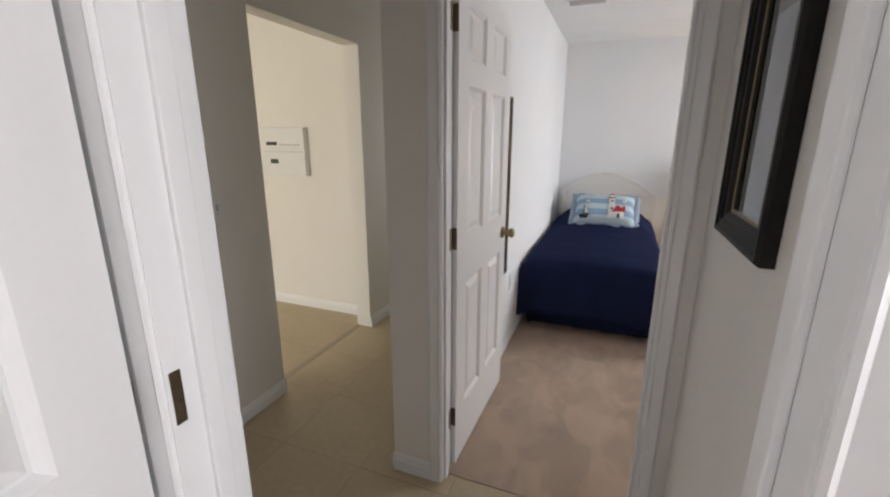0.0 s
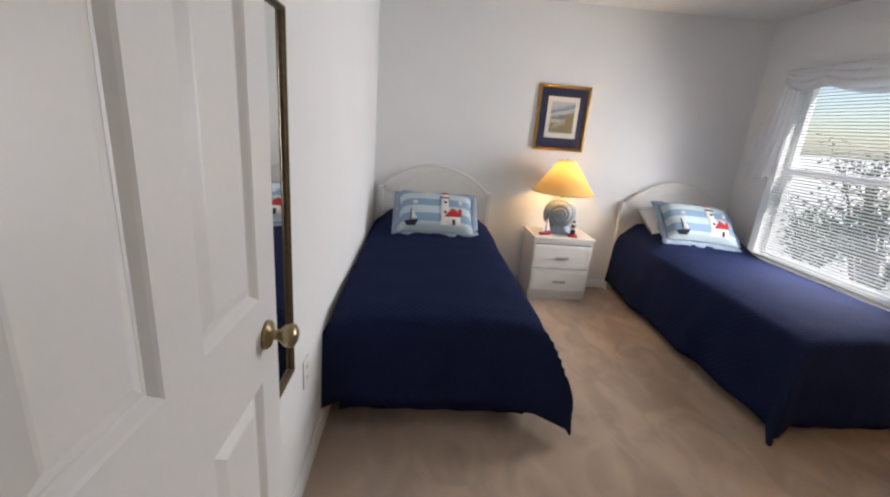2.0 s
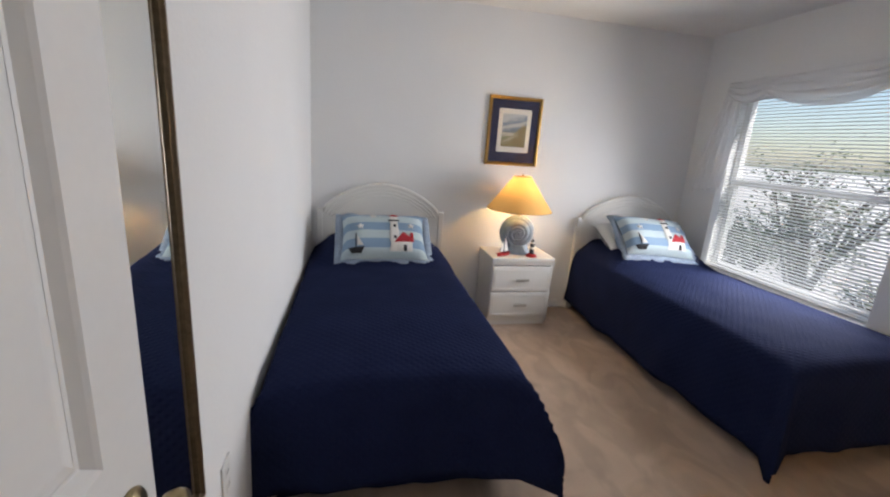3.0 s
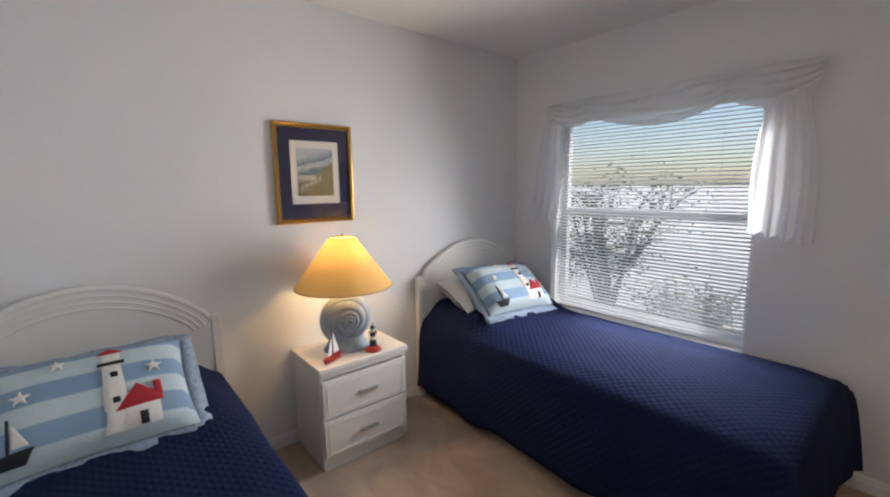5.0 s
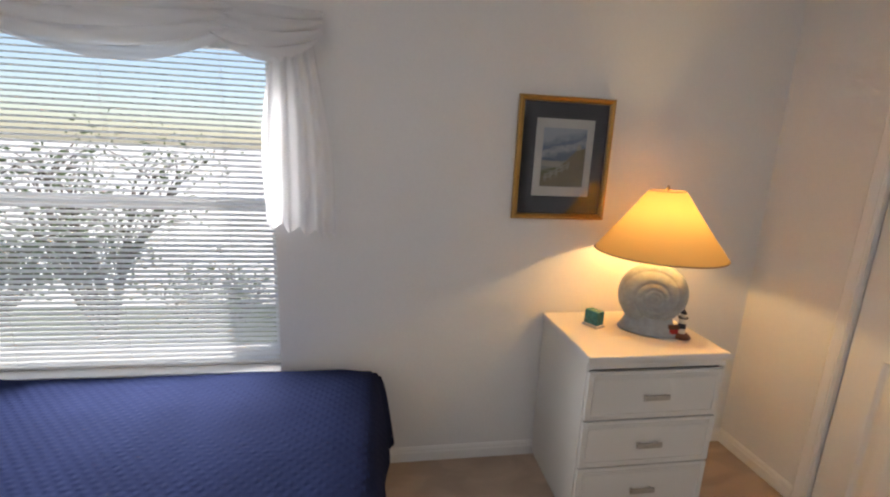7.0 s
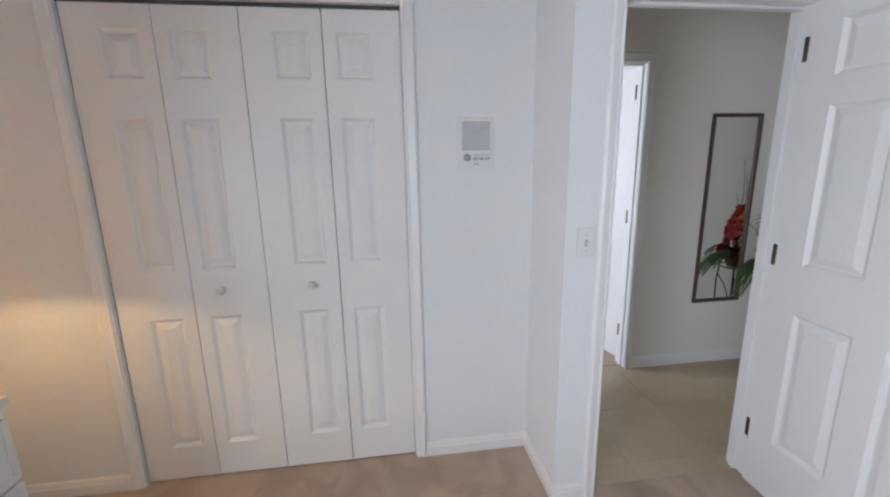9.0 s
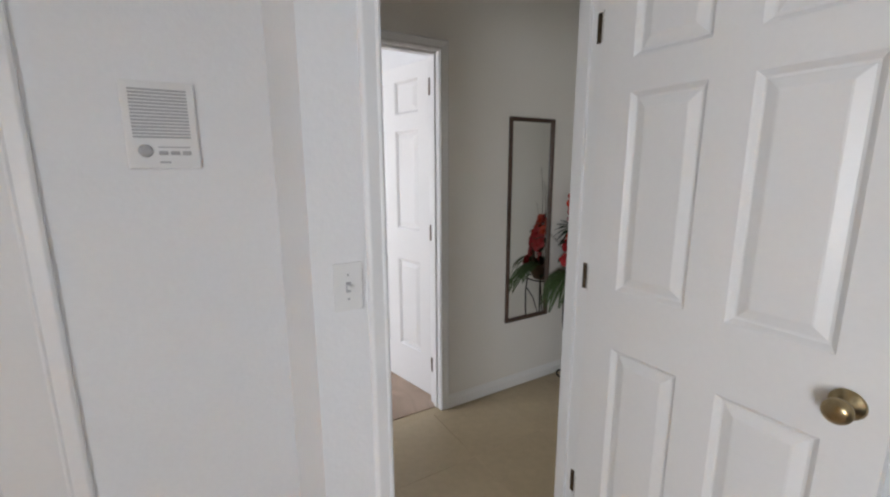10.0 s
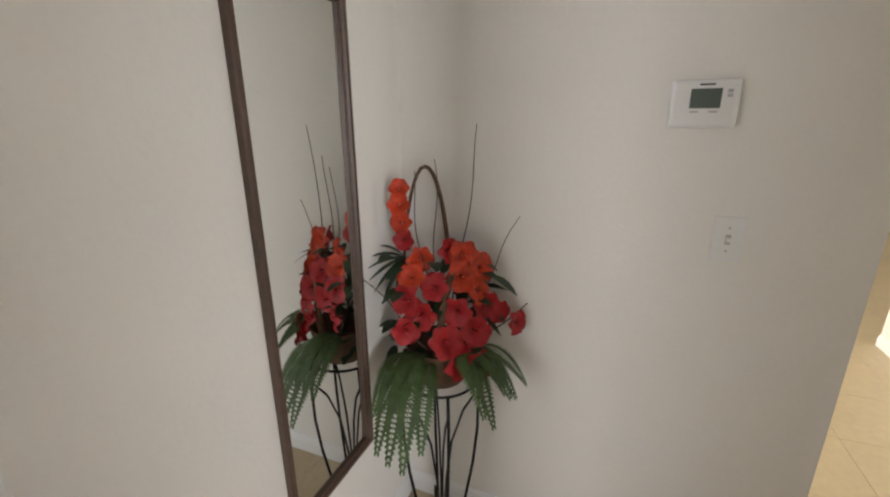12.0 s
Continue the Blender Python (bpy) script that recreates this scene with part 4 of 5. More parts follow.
M_RIM = material("shade_binding", (0.42, 0.27, 0.15), 0.8, var=0.05)
shell_lamp(2.706, 4.47, 0.580, -17, "blue-grey seashell table lamp, lit, on the small nightstand")
shell_lamp(4.13, 1.41, 0.800, -122, "blue-grey seashell table lamp, lit, on the three-drawer nightstand")


# ---- small ornaments ----
def sailboat(x, y, z, turn):
    e = thing("toy_sailboat", x, y, z, "small red wooden sailboat with white sails", "ornament", turn=turn)
    bm = bmesh.new()
    rings = []
    for i in range(9):
        s = -1 + 2 * i / 8
        half = 0.022 * (1 - s * s) ** 0.6 + 0.001
        rings.append([bm.verts.new((s * 0.075, q * half, 0.022 + 0.006 * s * s)) for q in (-1, 1)] + [bm.verts.new((s * 0.062, q * half * 0.45, 0.0)) for q in (1, -1)])
    for a, b in zip(rings, rings[1:]):
        for k in range(4):
            bm.faces.new((a[k], a[(k + 1) % 4], b[(k + 1) % 4], b[k]))
    bm.faces.new(rings[0]), bm.faces.new(rings[-1])
    part("hull", bm, M_RED, e)
    part("mast", tube([(0.0, 0, 0.02), (0.0, 0, 0.165)], 0.0022, 6), M_BLACKPAINT, e)
    for nm, pts in (("mainsail", [(0.006, 0, 0.035), (0.060, 0.010, 0.035), (0.006, 0, 0.155)]), ("jib", [(-0.006, 0, 0.035), (-0.048, -0.006, 0.035), (-0.006, 0, 0.135)])):
        bm = bmesh.new()
        bm.faces.new([bm.verts.new(p) for p in pts])
        thicken(part(nm, bm, M_SAIL, e), 0.0015)
    return e


def lighthouse(x, y, z, size, bands, base_mat, label):
    e = thing("lighthouse_figurine", x, y, z, label, "ornament")
    s = size
    bm = lathe([(0.0, 0.0), (0.28 * s, 0.0), (0.30 * s, 0.04 * s), (0.24 * s, 0.11 * s), (0.17 * s, 0.16 * s), (0.0, 0.17 * s)], 18)
    part("rock_base", bm, base_mat, e, "", True)
    n = len(bands)
    for i, mt in enumerate(bands):
        a, b = 0.15 + 0.5 * i / n, 0.15 + 0.5 * (i + 1) / n
        part("tower_band", lathe([(0.0, a * s), ((0.13 - 0.06 * (a - 0.15)) * s, a * s), ((0.13 - 0.06 * (b - 0.15)) * s, b * s), (0.0, b * s)], 16), mt, e)
    part("gallery", lathe([(0.0, 0.65 * s), (0.15 * s, 0.65 * s), (0.15 * s, 0.68 * s), (0.0, 0.68 * s)], 16), M_BLACKPAINT, e)
    part("lantern", lathe([(0.0, 0.68 * s), (0.075 * s, 0.68 * s), (0.075 * s, 0.80 * s), (0.0, 0.80 * s)], 12), M_SAIL, e)
    part("cap", lathe([(0.10 * s, 0.80 * s), (0.06 * s, 0.88 * s), (0.012 * s, 0.93 * s), (0.010 * s, 1.0 * s), (0.0, 1.0 * s)], 14), M_BLACKPAINT, e)
    return e


sailboat(2.572, 4.365, 0.580, 25)
lighthouse(2.805, 4.352, 0.580, 0.155, [M_BLACKPAINT, M_BLACKPAINT, M_SAIL, M_BLACKPAINT], M_RED, "small navy and white lighthouse figurine on a red base")
lh = lighthouse(4.055, 1.30, 0.800, 0.135, [M_SAIL, M_BLACKPAINT, M_SAIL], M_WOODBASE, "small black and white lighthouse figurine with a red cottage")
bm = box_mesh(-0.012, 0.022, 0.018, 0.014, 0.062, 0.042, bevel=0.002)
part("cottage", bm, M_RED, lh, "dark red cottage")
bm = bmesh.new()
pts = [(-0.016, 0.018, 0.042), (0.018, 0.018, 0.042), (0.018, 0.066, 0.042), (-0.016, 0.066, 0.042), (0.001, 0.018, 0.058), (0.001, 0.066, 0.058)]
vs = [bm.verts.new(p) for p in pts]
for f in ((0, 1, 4), (2, 3, 5), (0, 4, 5, 3), (1, 2, 5, 4), (0, 3, 2, 1)):
    bm.faces.new([vs[i] for i in f])
part("cottage_roof", bm, M_WOODBASE, lh)
cube = thing("glass_block", 4.20, 1.63, 0.800, "small teal glass photo block with dark figures", "ornament", turn=25)
part("block", box_mesh(-0.034, -0.024, 0.010, 0.034, 0.024, 0.075, bevel=0.004), M_TEAL, cube)
part("stand", box_mesh(-0.040, -0.030, 0.0, 0.040, 0.030, 0.012, bevel=0.003), M_SAIL, cube)
part("picture", box_mesh(-0.022, -0.0255, 0.026, 0.022, -0.0235, 0.060), M_BLACKPAINT, cube)


# ---- framed pictures ----
M_GREYSKY = material("misty_grey_print", (0.70, 0.68, 0.64), 0.7, var=0.12, low=5, high=40)
M_SURF = material("pale_surf_print", (0.50, 0.47, 0.40), 0.7, var=0.1, low=12, high=60)
M_DUNE = material("olive_dune_print", (0.25, 0.21, 0.11), 0.7, var=0.2, low=9, high=60)

def seascape(name, warm):
    m = material(name, (0.3, 0.34, 0.38), 0.6, var=0.2, low=9, high=60, bump=0.05)
    n, l = m.node_tree.nodes, m.node_tree.links
    b = n["Principled BSDF"]
    co, sep, tex, add, ramp = (n.new(k) for k in ("ShaderNodeTexCoord", "ShaderNodeSeparateXYZ", "ShaderNodeTexNoise", "ShaderNodeMath", "ShaderNodeValToRGB"))
    l.new(co.outputs["Generated"], sep.inputs[0])
    tex.inputs["Scale"].default_value, tex.inputs["Detail"].default_value, tex.inputs["Distortion"].default_value = 5.0, 5.0, 0.8
    mp = n.new("ShaderNodeMapping")
    mp.inputs["Scale"].default_value = (1.0, 1.0, 2.2)
    l.new(co.outputs["Generated"], mp.inputs[0]), l.new(mp.outputs[0], tex.inputs["Vector"])
    off = n.new("ShaderNodeMath")
    off.operation, off.inputs[1].default_value, off.inputs[2].default_value = "MULTIPLY_ADD", 0.30, -0.15
    l.new(tex.outputs["Fac"], off.inputs[0])
    slant = n.new("ShaderNodeMath")
    slant.operation, slant.inputs[1].default_value = "MULTIPLY_ADD", -0.22
    l.new(sep.outputs[0], slant.inputs[0]), l.new(sep.outputs[2], slant.inputs[2])
    l.new(slant.outputs[0], add.inputs[0]), l.new(off.outputs[0], add.inputs[1])
    stops = [(0.0, (0.10, 0.09, 0.05)), (0.14, (0.22, 0.19, 0.08)), (0.24, (0.15, 0.17, 0.07)), (0.33, (0.42, 0.40, 0.34)), (0.37, (0.13, 0.17, 0.22)), (0.45, (0.16, 0.22, 0.32)), (0.55, (0.55, 0.57, 0.58)), (0.63, (0.14, 0.20, 0.32)), (0.78, (0.50, 0.54, 0.58))]
    el = ramp.color_ramp.elements
    while len(el) < len(stops):
        el.new(0.5)
    for k, (p, c) in enumerate(stops):
        el[k].position, el[k].color = p, (*c, 1)
    l.new(add.outputs[0], ramp.inputs[0]), l.new(ramp.outputs[0], b.inputs["Base Color"])
    return m


def frame_mesh(w, h, wide, deep, prof):
    """A mitred frame in the xz plane, its back at y = 0 and its face towards -y."""
    bm = bmesh.new()
    loops = []
    for sx, sz in ((-1, -1), (1, -1), (1, 1), (-1, 1)):
        loops.append([bm.verts.new((sx * (w / 2 - p * wide), -q * deep, sz * (h / 2 - p * wide))) for p, q in prof])
    for k in range(4):
        a, b = loops[k], loops[(k + 1) % 4]
        for i in range(len(prof)):
            j = (i + 1) % len(prof)
            bm.faces.new((a[i], a[j], b[j], b[i]))
    return bm


GOLD_PROFILE = [(0.0, 0.0), (0.0, 0.7), (0.12, 0.95), (0.35, 1.0), (0.55, 0.75), (0.70, 0.62), (0.85, 0.72), (1.0, 0.55), (1.0, 0.0)]


def framed_print(x, y, z, turn, w, h, mat_board, label, seed):
    e = thing("framed_picture", x, y, z, label, "picture", "gold-framed prints", turn)
    part("frame", frame_mesh(w, h, 0.026, 0.024, GOLD_PROFILE), M_GOLD, e, "gold moulded frame")
    part("mat_board", box_mesh(-w / 2 + 0.02, -0.010, -h / 2 + 0.02, w / 2 - 0.02, -0.004, h / 2 - 0.02), mat_board, e, "dark mat board")
    pw, ph = 0.61 * w, 0.63 * h
    part("inner_mat", box_mesh(-pw / 2, -0.0125, -ph / 2 + 0.006, pw / 2, -0.009, ph / 2 + 0.006, bevel=0.001), M_PAPER, e, "cream inner mat")
    qw, qh = 0.455 * w, 0.475 * h
    part("print", box_mesh(-qw / 2, -0.0145, -qh / 2 + 0.008, qw / 2, -0.012, qh / 2 + 0.008), seascape("beach_dune_print", seed), e, "print of dunes and a cloudy sea")
    def shape(nm, mat, pts, lift=0.0004):
        bm = bmesh.new()
        ring = [[bm.verts.new((u * qw / 2, yy, v * qh / 2 + 0.008)) for u, v in pts] for yy in (-0.0145 - lift, -0.0143)]
        bm.faces.new(ring[0])
        for k in range(len(pts)):
            q = (k + 1) % len(pts)
            bm.faces.new((ring[0][k], ring[0][q], ring[1][q], ring[1][k]))
        part(nm, bm, mat, e)
    shape("printed_surf", M_SURF, [(-1, -0.30), (-0.2, -0.34), (0.1, -0.22), (-0.3, -0.14), (-1, -0.10)])
    shape("printed_dune", M_DUNE, [(-1, -1), (1, -1), (1, 0.34), (0.62, 0.30), (0.30, 0.02), (0.0, -0.20), (-0.25, -0.44), (-1, -0.62)], 0.0007)
    shape("printed_cottage", M_SURF, [(0.58, 0.26), (0.80, 0.29), (0.80, 0.40), (0.69, 0.48), (0.58, 0.38)], 0.0010)
    for k in range(5):
        u, v = -0.82 + 0.26 * k, -0.86 + 0.11 * k
        shape("printed_fence_post", M_SURF, [(u, v), (u + 0.05, v), (u + 0.05, v + 0.30), (u, v + 0.30)], 0.0010)
    for dv in (0.10, 0.20):
        shape("printed_fence_rail", M_SURF, [(-0.84, -0.86 + dv), (0.28, -0.40 + dv), (0.28, -0.36 + dv), (-0.84, -0.82 + dv)], 0.0011)
    g = part("glass", box_mesh(-w / 2 + 0.022, -0.0185, -h / 2 + 0.022, w / 2 - 0.022, -0.017, h / 2 - 0.022), M_PICGLASS, e)
    g.visible_shadow = False
    return e


framed_print(2.671, Y_N - 0.001, 1.547, 0, 0.455, 0.545, M_NAVYMAT, "gold-framed beach print with navy mat above the lamp", 0)
framed_print(X_E - 0.001, 1.776, 1.533, -90, 0.450, 0.545, M_BLACKMAT, "gold-framed beach print with charcoal mat beside the window", 1)


def wall_mirror(name, x, y, z, turn, w, h, wide, deep, mat, label):
    e = thing(name, x, y, z, label, "mirror", turn=turn)
    prof = [(0.0, 0.0), (0.0, 0.8), (0.12, 1.0), (0.6, 1.0), (0.8, 0.7), (1.0, 0.55), (1.0, 0.0)]
    part("frame", frame_mesh(w, h, wide, deep, prof), mat, e)
    part("mirror_glass", box_mesh(-w / 2 + wide * 0.9, -deep * 0.2, -h / 2 + wide * 0.9, w / 2 - wide * 0.9, -0.002, h / 2 - wide * 0.9), M_MIRROR, e, "silvered mirror glass")
    return e


wall_mirror("wall_mirror", 0.460, Y_M + 0.001, 1.089, 180, 0.352, 1.262, 0.022, 0.020, M_BROWNWOOD, "tall narrow mirror with a thin walnut frame in the hall")
M_LINER = material("dull_tan_liner", (0.20, 0.155, 0.085), 0.5, var=0.1)


def glazed_picture(x, y, z, turn, w, h, wide, deep):
    e = thing("framed_picture", x, y, z, "misty landscape print under glass in a carved black frame", "picture", turn=turn)
    prof = [(0.0, 0.0), (0.0, 0.75), (0.10, 1.0), (0.30, 1.0), (0.38, 0.82), (0.55, 0.86), (0.68, 0.66), (0.85, 0.62), (1.0, 0.42), (1.0, 0.0)]
    part("frame", frame_mesh(w, h, wide, deep, prof), M_BLACKWOOD, e, "carved black wooden frame")
    part("liner", frame_mesh(w - 2 * wide + 0.006, h - 2 * wide + 0.006, 0.010, deep * 0.40, [(0, 0), (0, 1.0), (1, 0.7), (1, 0)]), M_LINER, e, "narrow tan liner")
    a, b = w / 2 - wide * 0.95, h / 2 - wide * 0.95
    part("print", box_mesh(-a, -0.006, -b, a, -0.001, b), M_GREYSKY, e, "print of a grey misty sky")
    part("dune_print", box_mesh(-a, -0.0066, -b, a, -0.0058, -b + 0.062), M_DUNE, e, "olive strip of land in the print")
    part("surf_print", box_mesh(-a, -0.0066, -b + 0.062, a, -0.0058, -b + 0.078), M_SURF, e, "pale line of surf in the print")
    g = part("glass", box_mesh(-a, -deep * 0.30, -b, a, -deep * 0.24, b), M_ARTGLASS, e)
    g.visible_shadow = False


glazed_picture(X_HALL - 0.001, 0.522, 1.62, -90, 0.345, 0.76, 0.052, 0.030)
wall_mirror("door_side_mirror", X_W + 0.001, 2.0, 1.145, 90, 0.31, 1.09, 0.014, 0.016, M_BRONZE, "narrow full-length mirror with a thin bronze frame behind the door")


# ---- curtains ----
def scarf():
    e = thing("window_scarf", X_E - 0.06, 3.66, 2.03, "sheer white scarf valance draped over a rod with side tails", "curtain")
    ya, yb = 2.84 - 3.66, 4.32 - 3.66
    part("rod", tube([(0.0, ya - 0.02, 0.0), (0.0, yb + 0.02, 0.0)], 0.008, 10), M_TRIM, e, "", True)
    for yy in (ya, yb):
        part("bracket", box_mesh(-0.006, yy - 0.008, -0.012, 0.06, yy + 0.008, 0.012, bevel=0.003), M_TRIM, e)
    # three swags hang between points on the rod
    marks = (ya, ya + 0.36, yb - 0.32, yb)
    for k, (a, b, dip) in enumerate(((marks[0] - 0.02, marks[1] + 0.06, 0.085), (marks[1] - 0.06, marks[2] + 0.06, 0.125), (marks[2] - 0.06, marks[3] + 0.02, 0.085))):
        bm = bmesh.new()
        n, r = 44, 18
        grid = []
        for j in range(r + 1):
            f = j / r
            row = []
            for i in range(n + 1):
                u = i / n
                sag = math.sin(math.pi * u) ** 0.8
                z = 0.012 - f * (0.095 + dip * sag) + 0.012 * math.sin(f * 22 + 1.2 * math.sin(4 * u + k)) * (0.3 + 0.7 * sag)
                x = -0.012 - 0.026 * sag * math.sin(math.pi * f) + 0.010 * math.sin(f * 24 + 5 * u + k) - 0.004 * k
                row.append(bm.verts.new((x, a + (b - a) * u, z)))
            grid.append(row)
        for p, q in zip(grid, grid[1:]):
            for i in range(n):
                bm.faces.new((p[i], p[i + 1], q[i + 1], q[i]))
        part("swag", bm, M_SHEER, e, "", True)
    for k, (a, b, low, lean) in enumerate(((ya - 0.04, ya + 0.24, -0.87, 1), (yb - 0.18, yb + 0.10, -0.88, -1))):
        bm = bmesh.new()
        n, r = 48, 24
        grid = []
        for j in range(r + 1):
            f = j / r
            row = []
            for i in range(n + 1):
                u = i / n
                gather = 0.55 + 0.45 * smooth(f * 1.4)
                yc = (a + b) / 2 + (u - 0.5) * (b - a) * gather + (0.12 * f if lean < 0 else -0.02 * f)
                x = -0.008 + 0.018 * math.sin(u * 26 + 1.5 * math.sin(3 * f) + k) * (0.35 + 0.65 * f)
                z = 0.010 + f * (low + 0.05 * (u if lean > 0 else 1 - u) + 0.012 * math.sin(u * 26))
                row.append(bm.verts.new((x, yc, z)))
            grid.append(row)
        for p, q in zip(grid, grid[1:]):
            for i in range(n):
                bm.faces.new((p[i], p[i + 1], q[i + 1], q[i]))
        part("tail", bm, M_SHEER, e, "", True)


scarf()


# ---- wall fittings ----
def light_switch(x, y, z, turn, label):
    e = thing("light_switch", x, y, z, label, "light switch", "light switches", turn)
    part("plate", box_mesh(-0.036, -0.006, -0.059, 0.036, 0.0, 0.059, bevel=0.0025), M_PLASTIC, e)
    part("slot", box_mesh(-0.006, -0.0068, -0.013, 0.006, -0.0055, 0.013), M_GREYPLASTIC, e)
    bm = box_mesh(-0.0045, -0.018, -0.004, 0.0045, -0.005, 0.006, bevel=0.0012)
    part("toggle", bm, M_PLASTIC, e)
    for q in (-0.030, 0.030):
        bm = lathe([(0.0, 0.0), (0.0032, 0.0), (0.0026, 0.0012), (0.0, 0.0014)], 10)
        bmesh.ops.transform(bm, matrix=Matrix.Translation((0, -0.0058, q)) @ Matrix.Rotation(math.pi / 2, 4, "X"), verts=bm.verts[:])
        part("screw", bm, M_GREYPLASTIC, e)
    return e


light_switch(1.969, Y_D + 0.0005, 1.157, 180, "white toggle light switch beside the bedroom doorway")
light_switch(X_T + 0.0005, 0.930, 1.140, 90, "white toggle light switch under the thermostat")

ic = thing("intercom_speaker", 2.317, Y_C + 0.0005, 1.543, "white wall intercom with louvred speaker and dials", "intercom", turn=180)
part("plate", box_mesh(-0.079, -0.010, -0.108, 0.079, 0.0, 0.108, bevel=0.004), M_PLASTIC, ic)
for k in range(15):
    part("louvre", box_mesh(-0.062, -0.0125, -0.030 + 0.0082 * k, 0.062, -0.0095, -0.0255 + 0.0082 * k, bevel=0.001), M_GREYPLASTIC, ic)
for px, r in ((-0.040, 0.016),):
    bm = lathe([(0.0, 0.0), (r, 0.0), (r * 0.9, 0.008), (0.0, 0.009)], 20)
    bmesh.ops.transform(bm, matrix=Matrix.Translation((px, -0.010, -0.062)) @ Matrix.Rotation(math.pi / 2, 4, "X"), verts=bm.verts[:])
    part("dial", bm, M_GREYPLASTIC, ic, "", True)
for k in range(3):
    part("push_button", box_mesh(-0.012 + 0.026 * k, -0.0125, -0.072, 0.008 + 0.026 * k, -0.0095, -0.062, bevel=0.001), M_GREYPLASTIC, ic)
part("label_bar", box_mesh(-0.012, -0.0115, -0.054, 0.058, -0.0095, -0.051), M_GREYPLASTIC, ic)
part("label_bar", box_mesh(-0.012, -0.0115, -0.093, 0.012, -0.0095, -0.088), M_GREYPLASTIC, ic)

th = thing("thermostat", X_T + 0.0005, 0.825, 1.468, "white digital thermostat with a grey-green display", "thermostat", turn=90)
part("base", box_mesh(-0.070, -0.010, -0.054, 0.070, 0.0, 0.054, bevel=0.004), M_PLASTIC, th)
part("case", box_mesh(-0.072, -0.028, -0.055, 0.072, -0.008, 0.055, bevel=0.010), M_PLASTIC, th)
part("display", box_mesh(-0.030, -0.0295, -0.010, 0.034, -0.0275, 0.034, bevel=0.0008), M_LCD, th, "grey-green liquid crystal display")
for q in (0.018, 0.028):
    part("push_button", box_mesh(0.045, -0.030, q - 0.004, 0.056, -0.0275, q + 0.004, bevel=0.001), M_GREYPLASTIC, th)
for px in (-0.028, 0.012):
    part("label_bar", box_mesh(px, -0.0292, -0.020, px + 0.018, -0.0276, -0.016), M_GREYPLASTIC, th)
part("label_bar", box_mesh(-0.014, -0.0292, 0.041, 0.018, -0.0276, 0.045), M_DARKPLASTIC, th)

pn = thing("intercom_station", -0.836, 2.36 - 0.0005, 1.345, "large white wall intercom panel with two black displays", "intercom")
part("back_box", box_mesh(-0.217, -0.030, -0.190, 0.217, 0.0, 0.190, bevel=0.003), M_PLASTIC, pn)
part("upper_face", box_mesh(-0.215, -0.048, 0.005, 0.215, -0.028, 0.188, bevel=0.004), M_PLASTIC, pn)
part("lower_face", box_mesh(-0.215, -0.048, -0.188, 0.215, -0.028, -0.003, bevel=0.004), M_PLASTIC, pn)
part("display", box_mesh(-0.165, -0.0495, 0.050, -0.055, -0.0475, 0.078), M_DARKPLASTIC, pn, "black display strip")
part("display", box_mesh(-0.135, -0.0495, -0.095, -0.055, -0.0475, -0.060), M_DARKPLASTIC, pn, "black display strip")
for k in range(7):
    part("push_button", box_mesh(-0.03 + 0.030 * k, -0.0505, 0.048, -0.012 + 0.030 * k, -0.0475, 0.060, bevel=0.001), M_GREYPLASTIC, pn)
for k in range(10):
    part("label_bar", box_mesh(-0.16 + 0.032 * k, -0.0492, 0.024, -0.142 + 0.032 * k, -0.0477, 0.028), M_GREYPLASTIC, pn)

ol = thing("wall_outlet", X_W + 0.0005, 2.34, 0.475, "white duplex outlet on the wall by the bed", "outlet", turn=90)
part("plate", box_mesh(-0.036, -0.006, -0.058, 0.036, 0.0, 0.058, bevel=0.0025), M_PLASTIC, ol)
for q in (-0.022, 0.022):
    part("socket", box_mesh(-0.014, -0.0075, q - 0.014, 0.014, -0.0055, q + 0.014, bevel=0.002), M_PLASTIC, ol)
    for s in (-0.006, 0.006):
        part("slot", box_mesh(s - 0.001, -0.0082, q - 0.005, s + 0.001, -0.007, q + 0.005), M_DARKPLASTIC, ol)

vent = thing("ceiling_vent", 1.376, 3.20, CEIL - 0.0005, "white metal ceiling air vent with slats", "air vent")
part("frame", frame_mesh(0.30, 0.16, 0.02, 0.012, [(0, 0), (0, 0.6), (0.3, 1), (1, 0.8), (1, 0)]), M_TRIM, vent).matrix_local = pose(0, 0, 0, 90, 0, 0)
part("backing", box_mesh(-0.13, -0.06, -0.002, 0.13, 0.06, -0.0005), M_GREYPLASTIC, vent)
for k in range(7):
    s = part("slat", box_mesh(-0.13, -0.007, -0.001, 0.13, 0.007, 0.001), M_TRIM, vent)
    s.matrix_local = pose(0, -0.05 + 0.0165 * k, -0.007, 35, 0, 0)

# ---- second bedroom ----
g = thing("guest_bed", 1.0, -2.12, 0.0, "twin bed with olive spread and striped ruffled skirt", "bed", turn=0)
GW, GL = 0.95, 2.02
part("mattress", box_mesh(0.02, -GL, 0.30, GW - 0.02, -0.03, 0.63, bevel=0.04), M_SHEET, g)
part("box_spring", box_mesh(0.03, -GL, 0.12, GW - 0.03, -0.05, 0.30, bevel=0.02), M_MATTRESS, g)
for px in (0.08, GW - 0.12):
    for py in (-GL + 0.1, -0.16):
        part("leg", box_mesh(px, py, 0.0, px + 0.04, py + 0.04, 0.13), M_DARKPLASTIC, g)
ob = part("bedspread", spread_mesh(GW, GL, 0.655, 0.32, 0.32, 0.32, 0.07, 11.0), M_OLIVE, g, "olive textured bedspread", True)
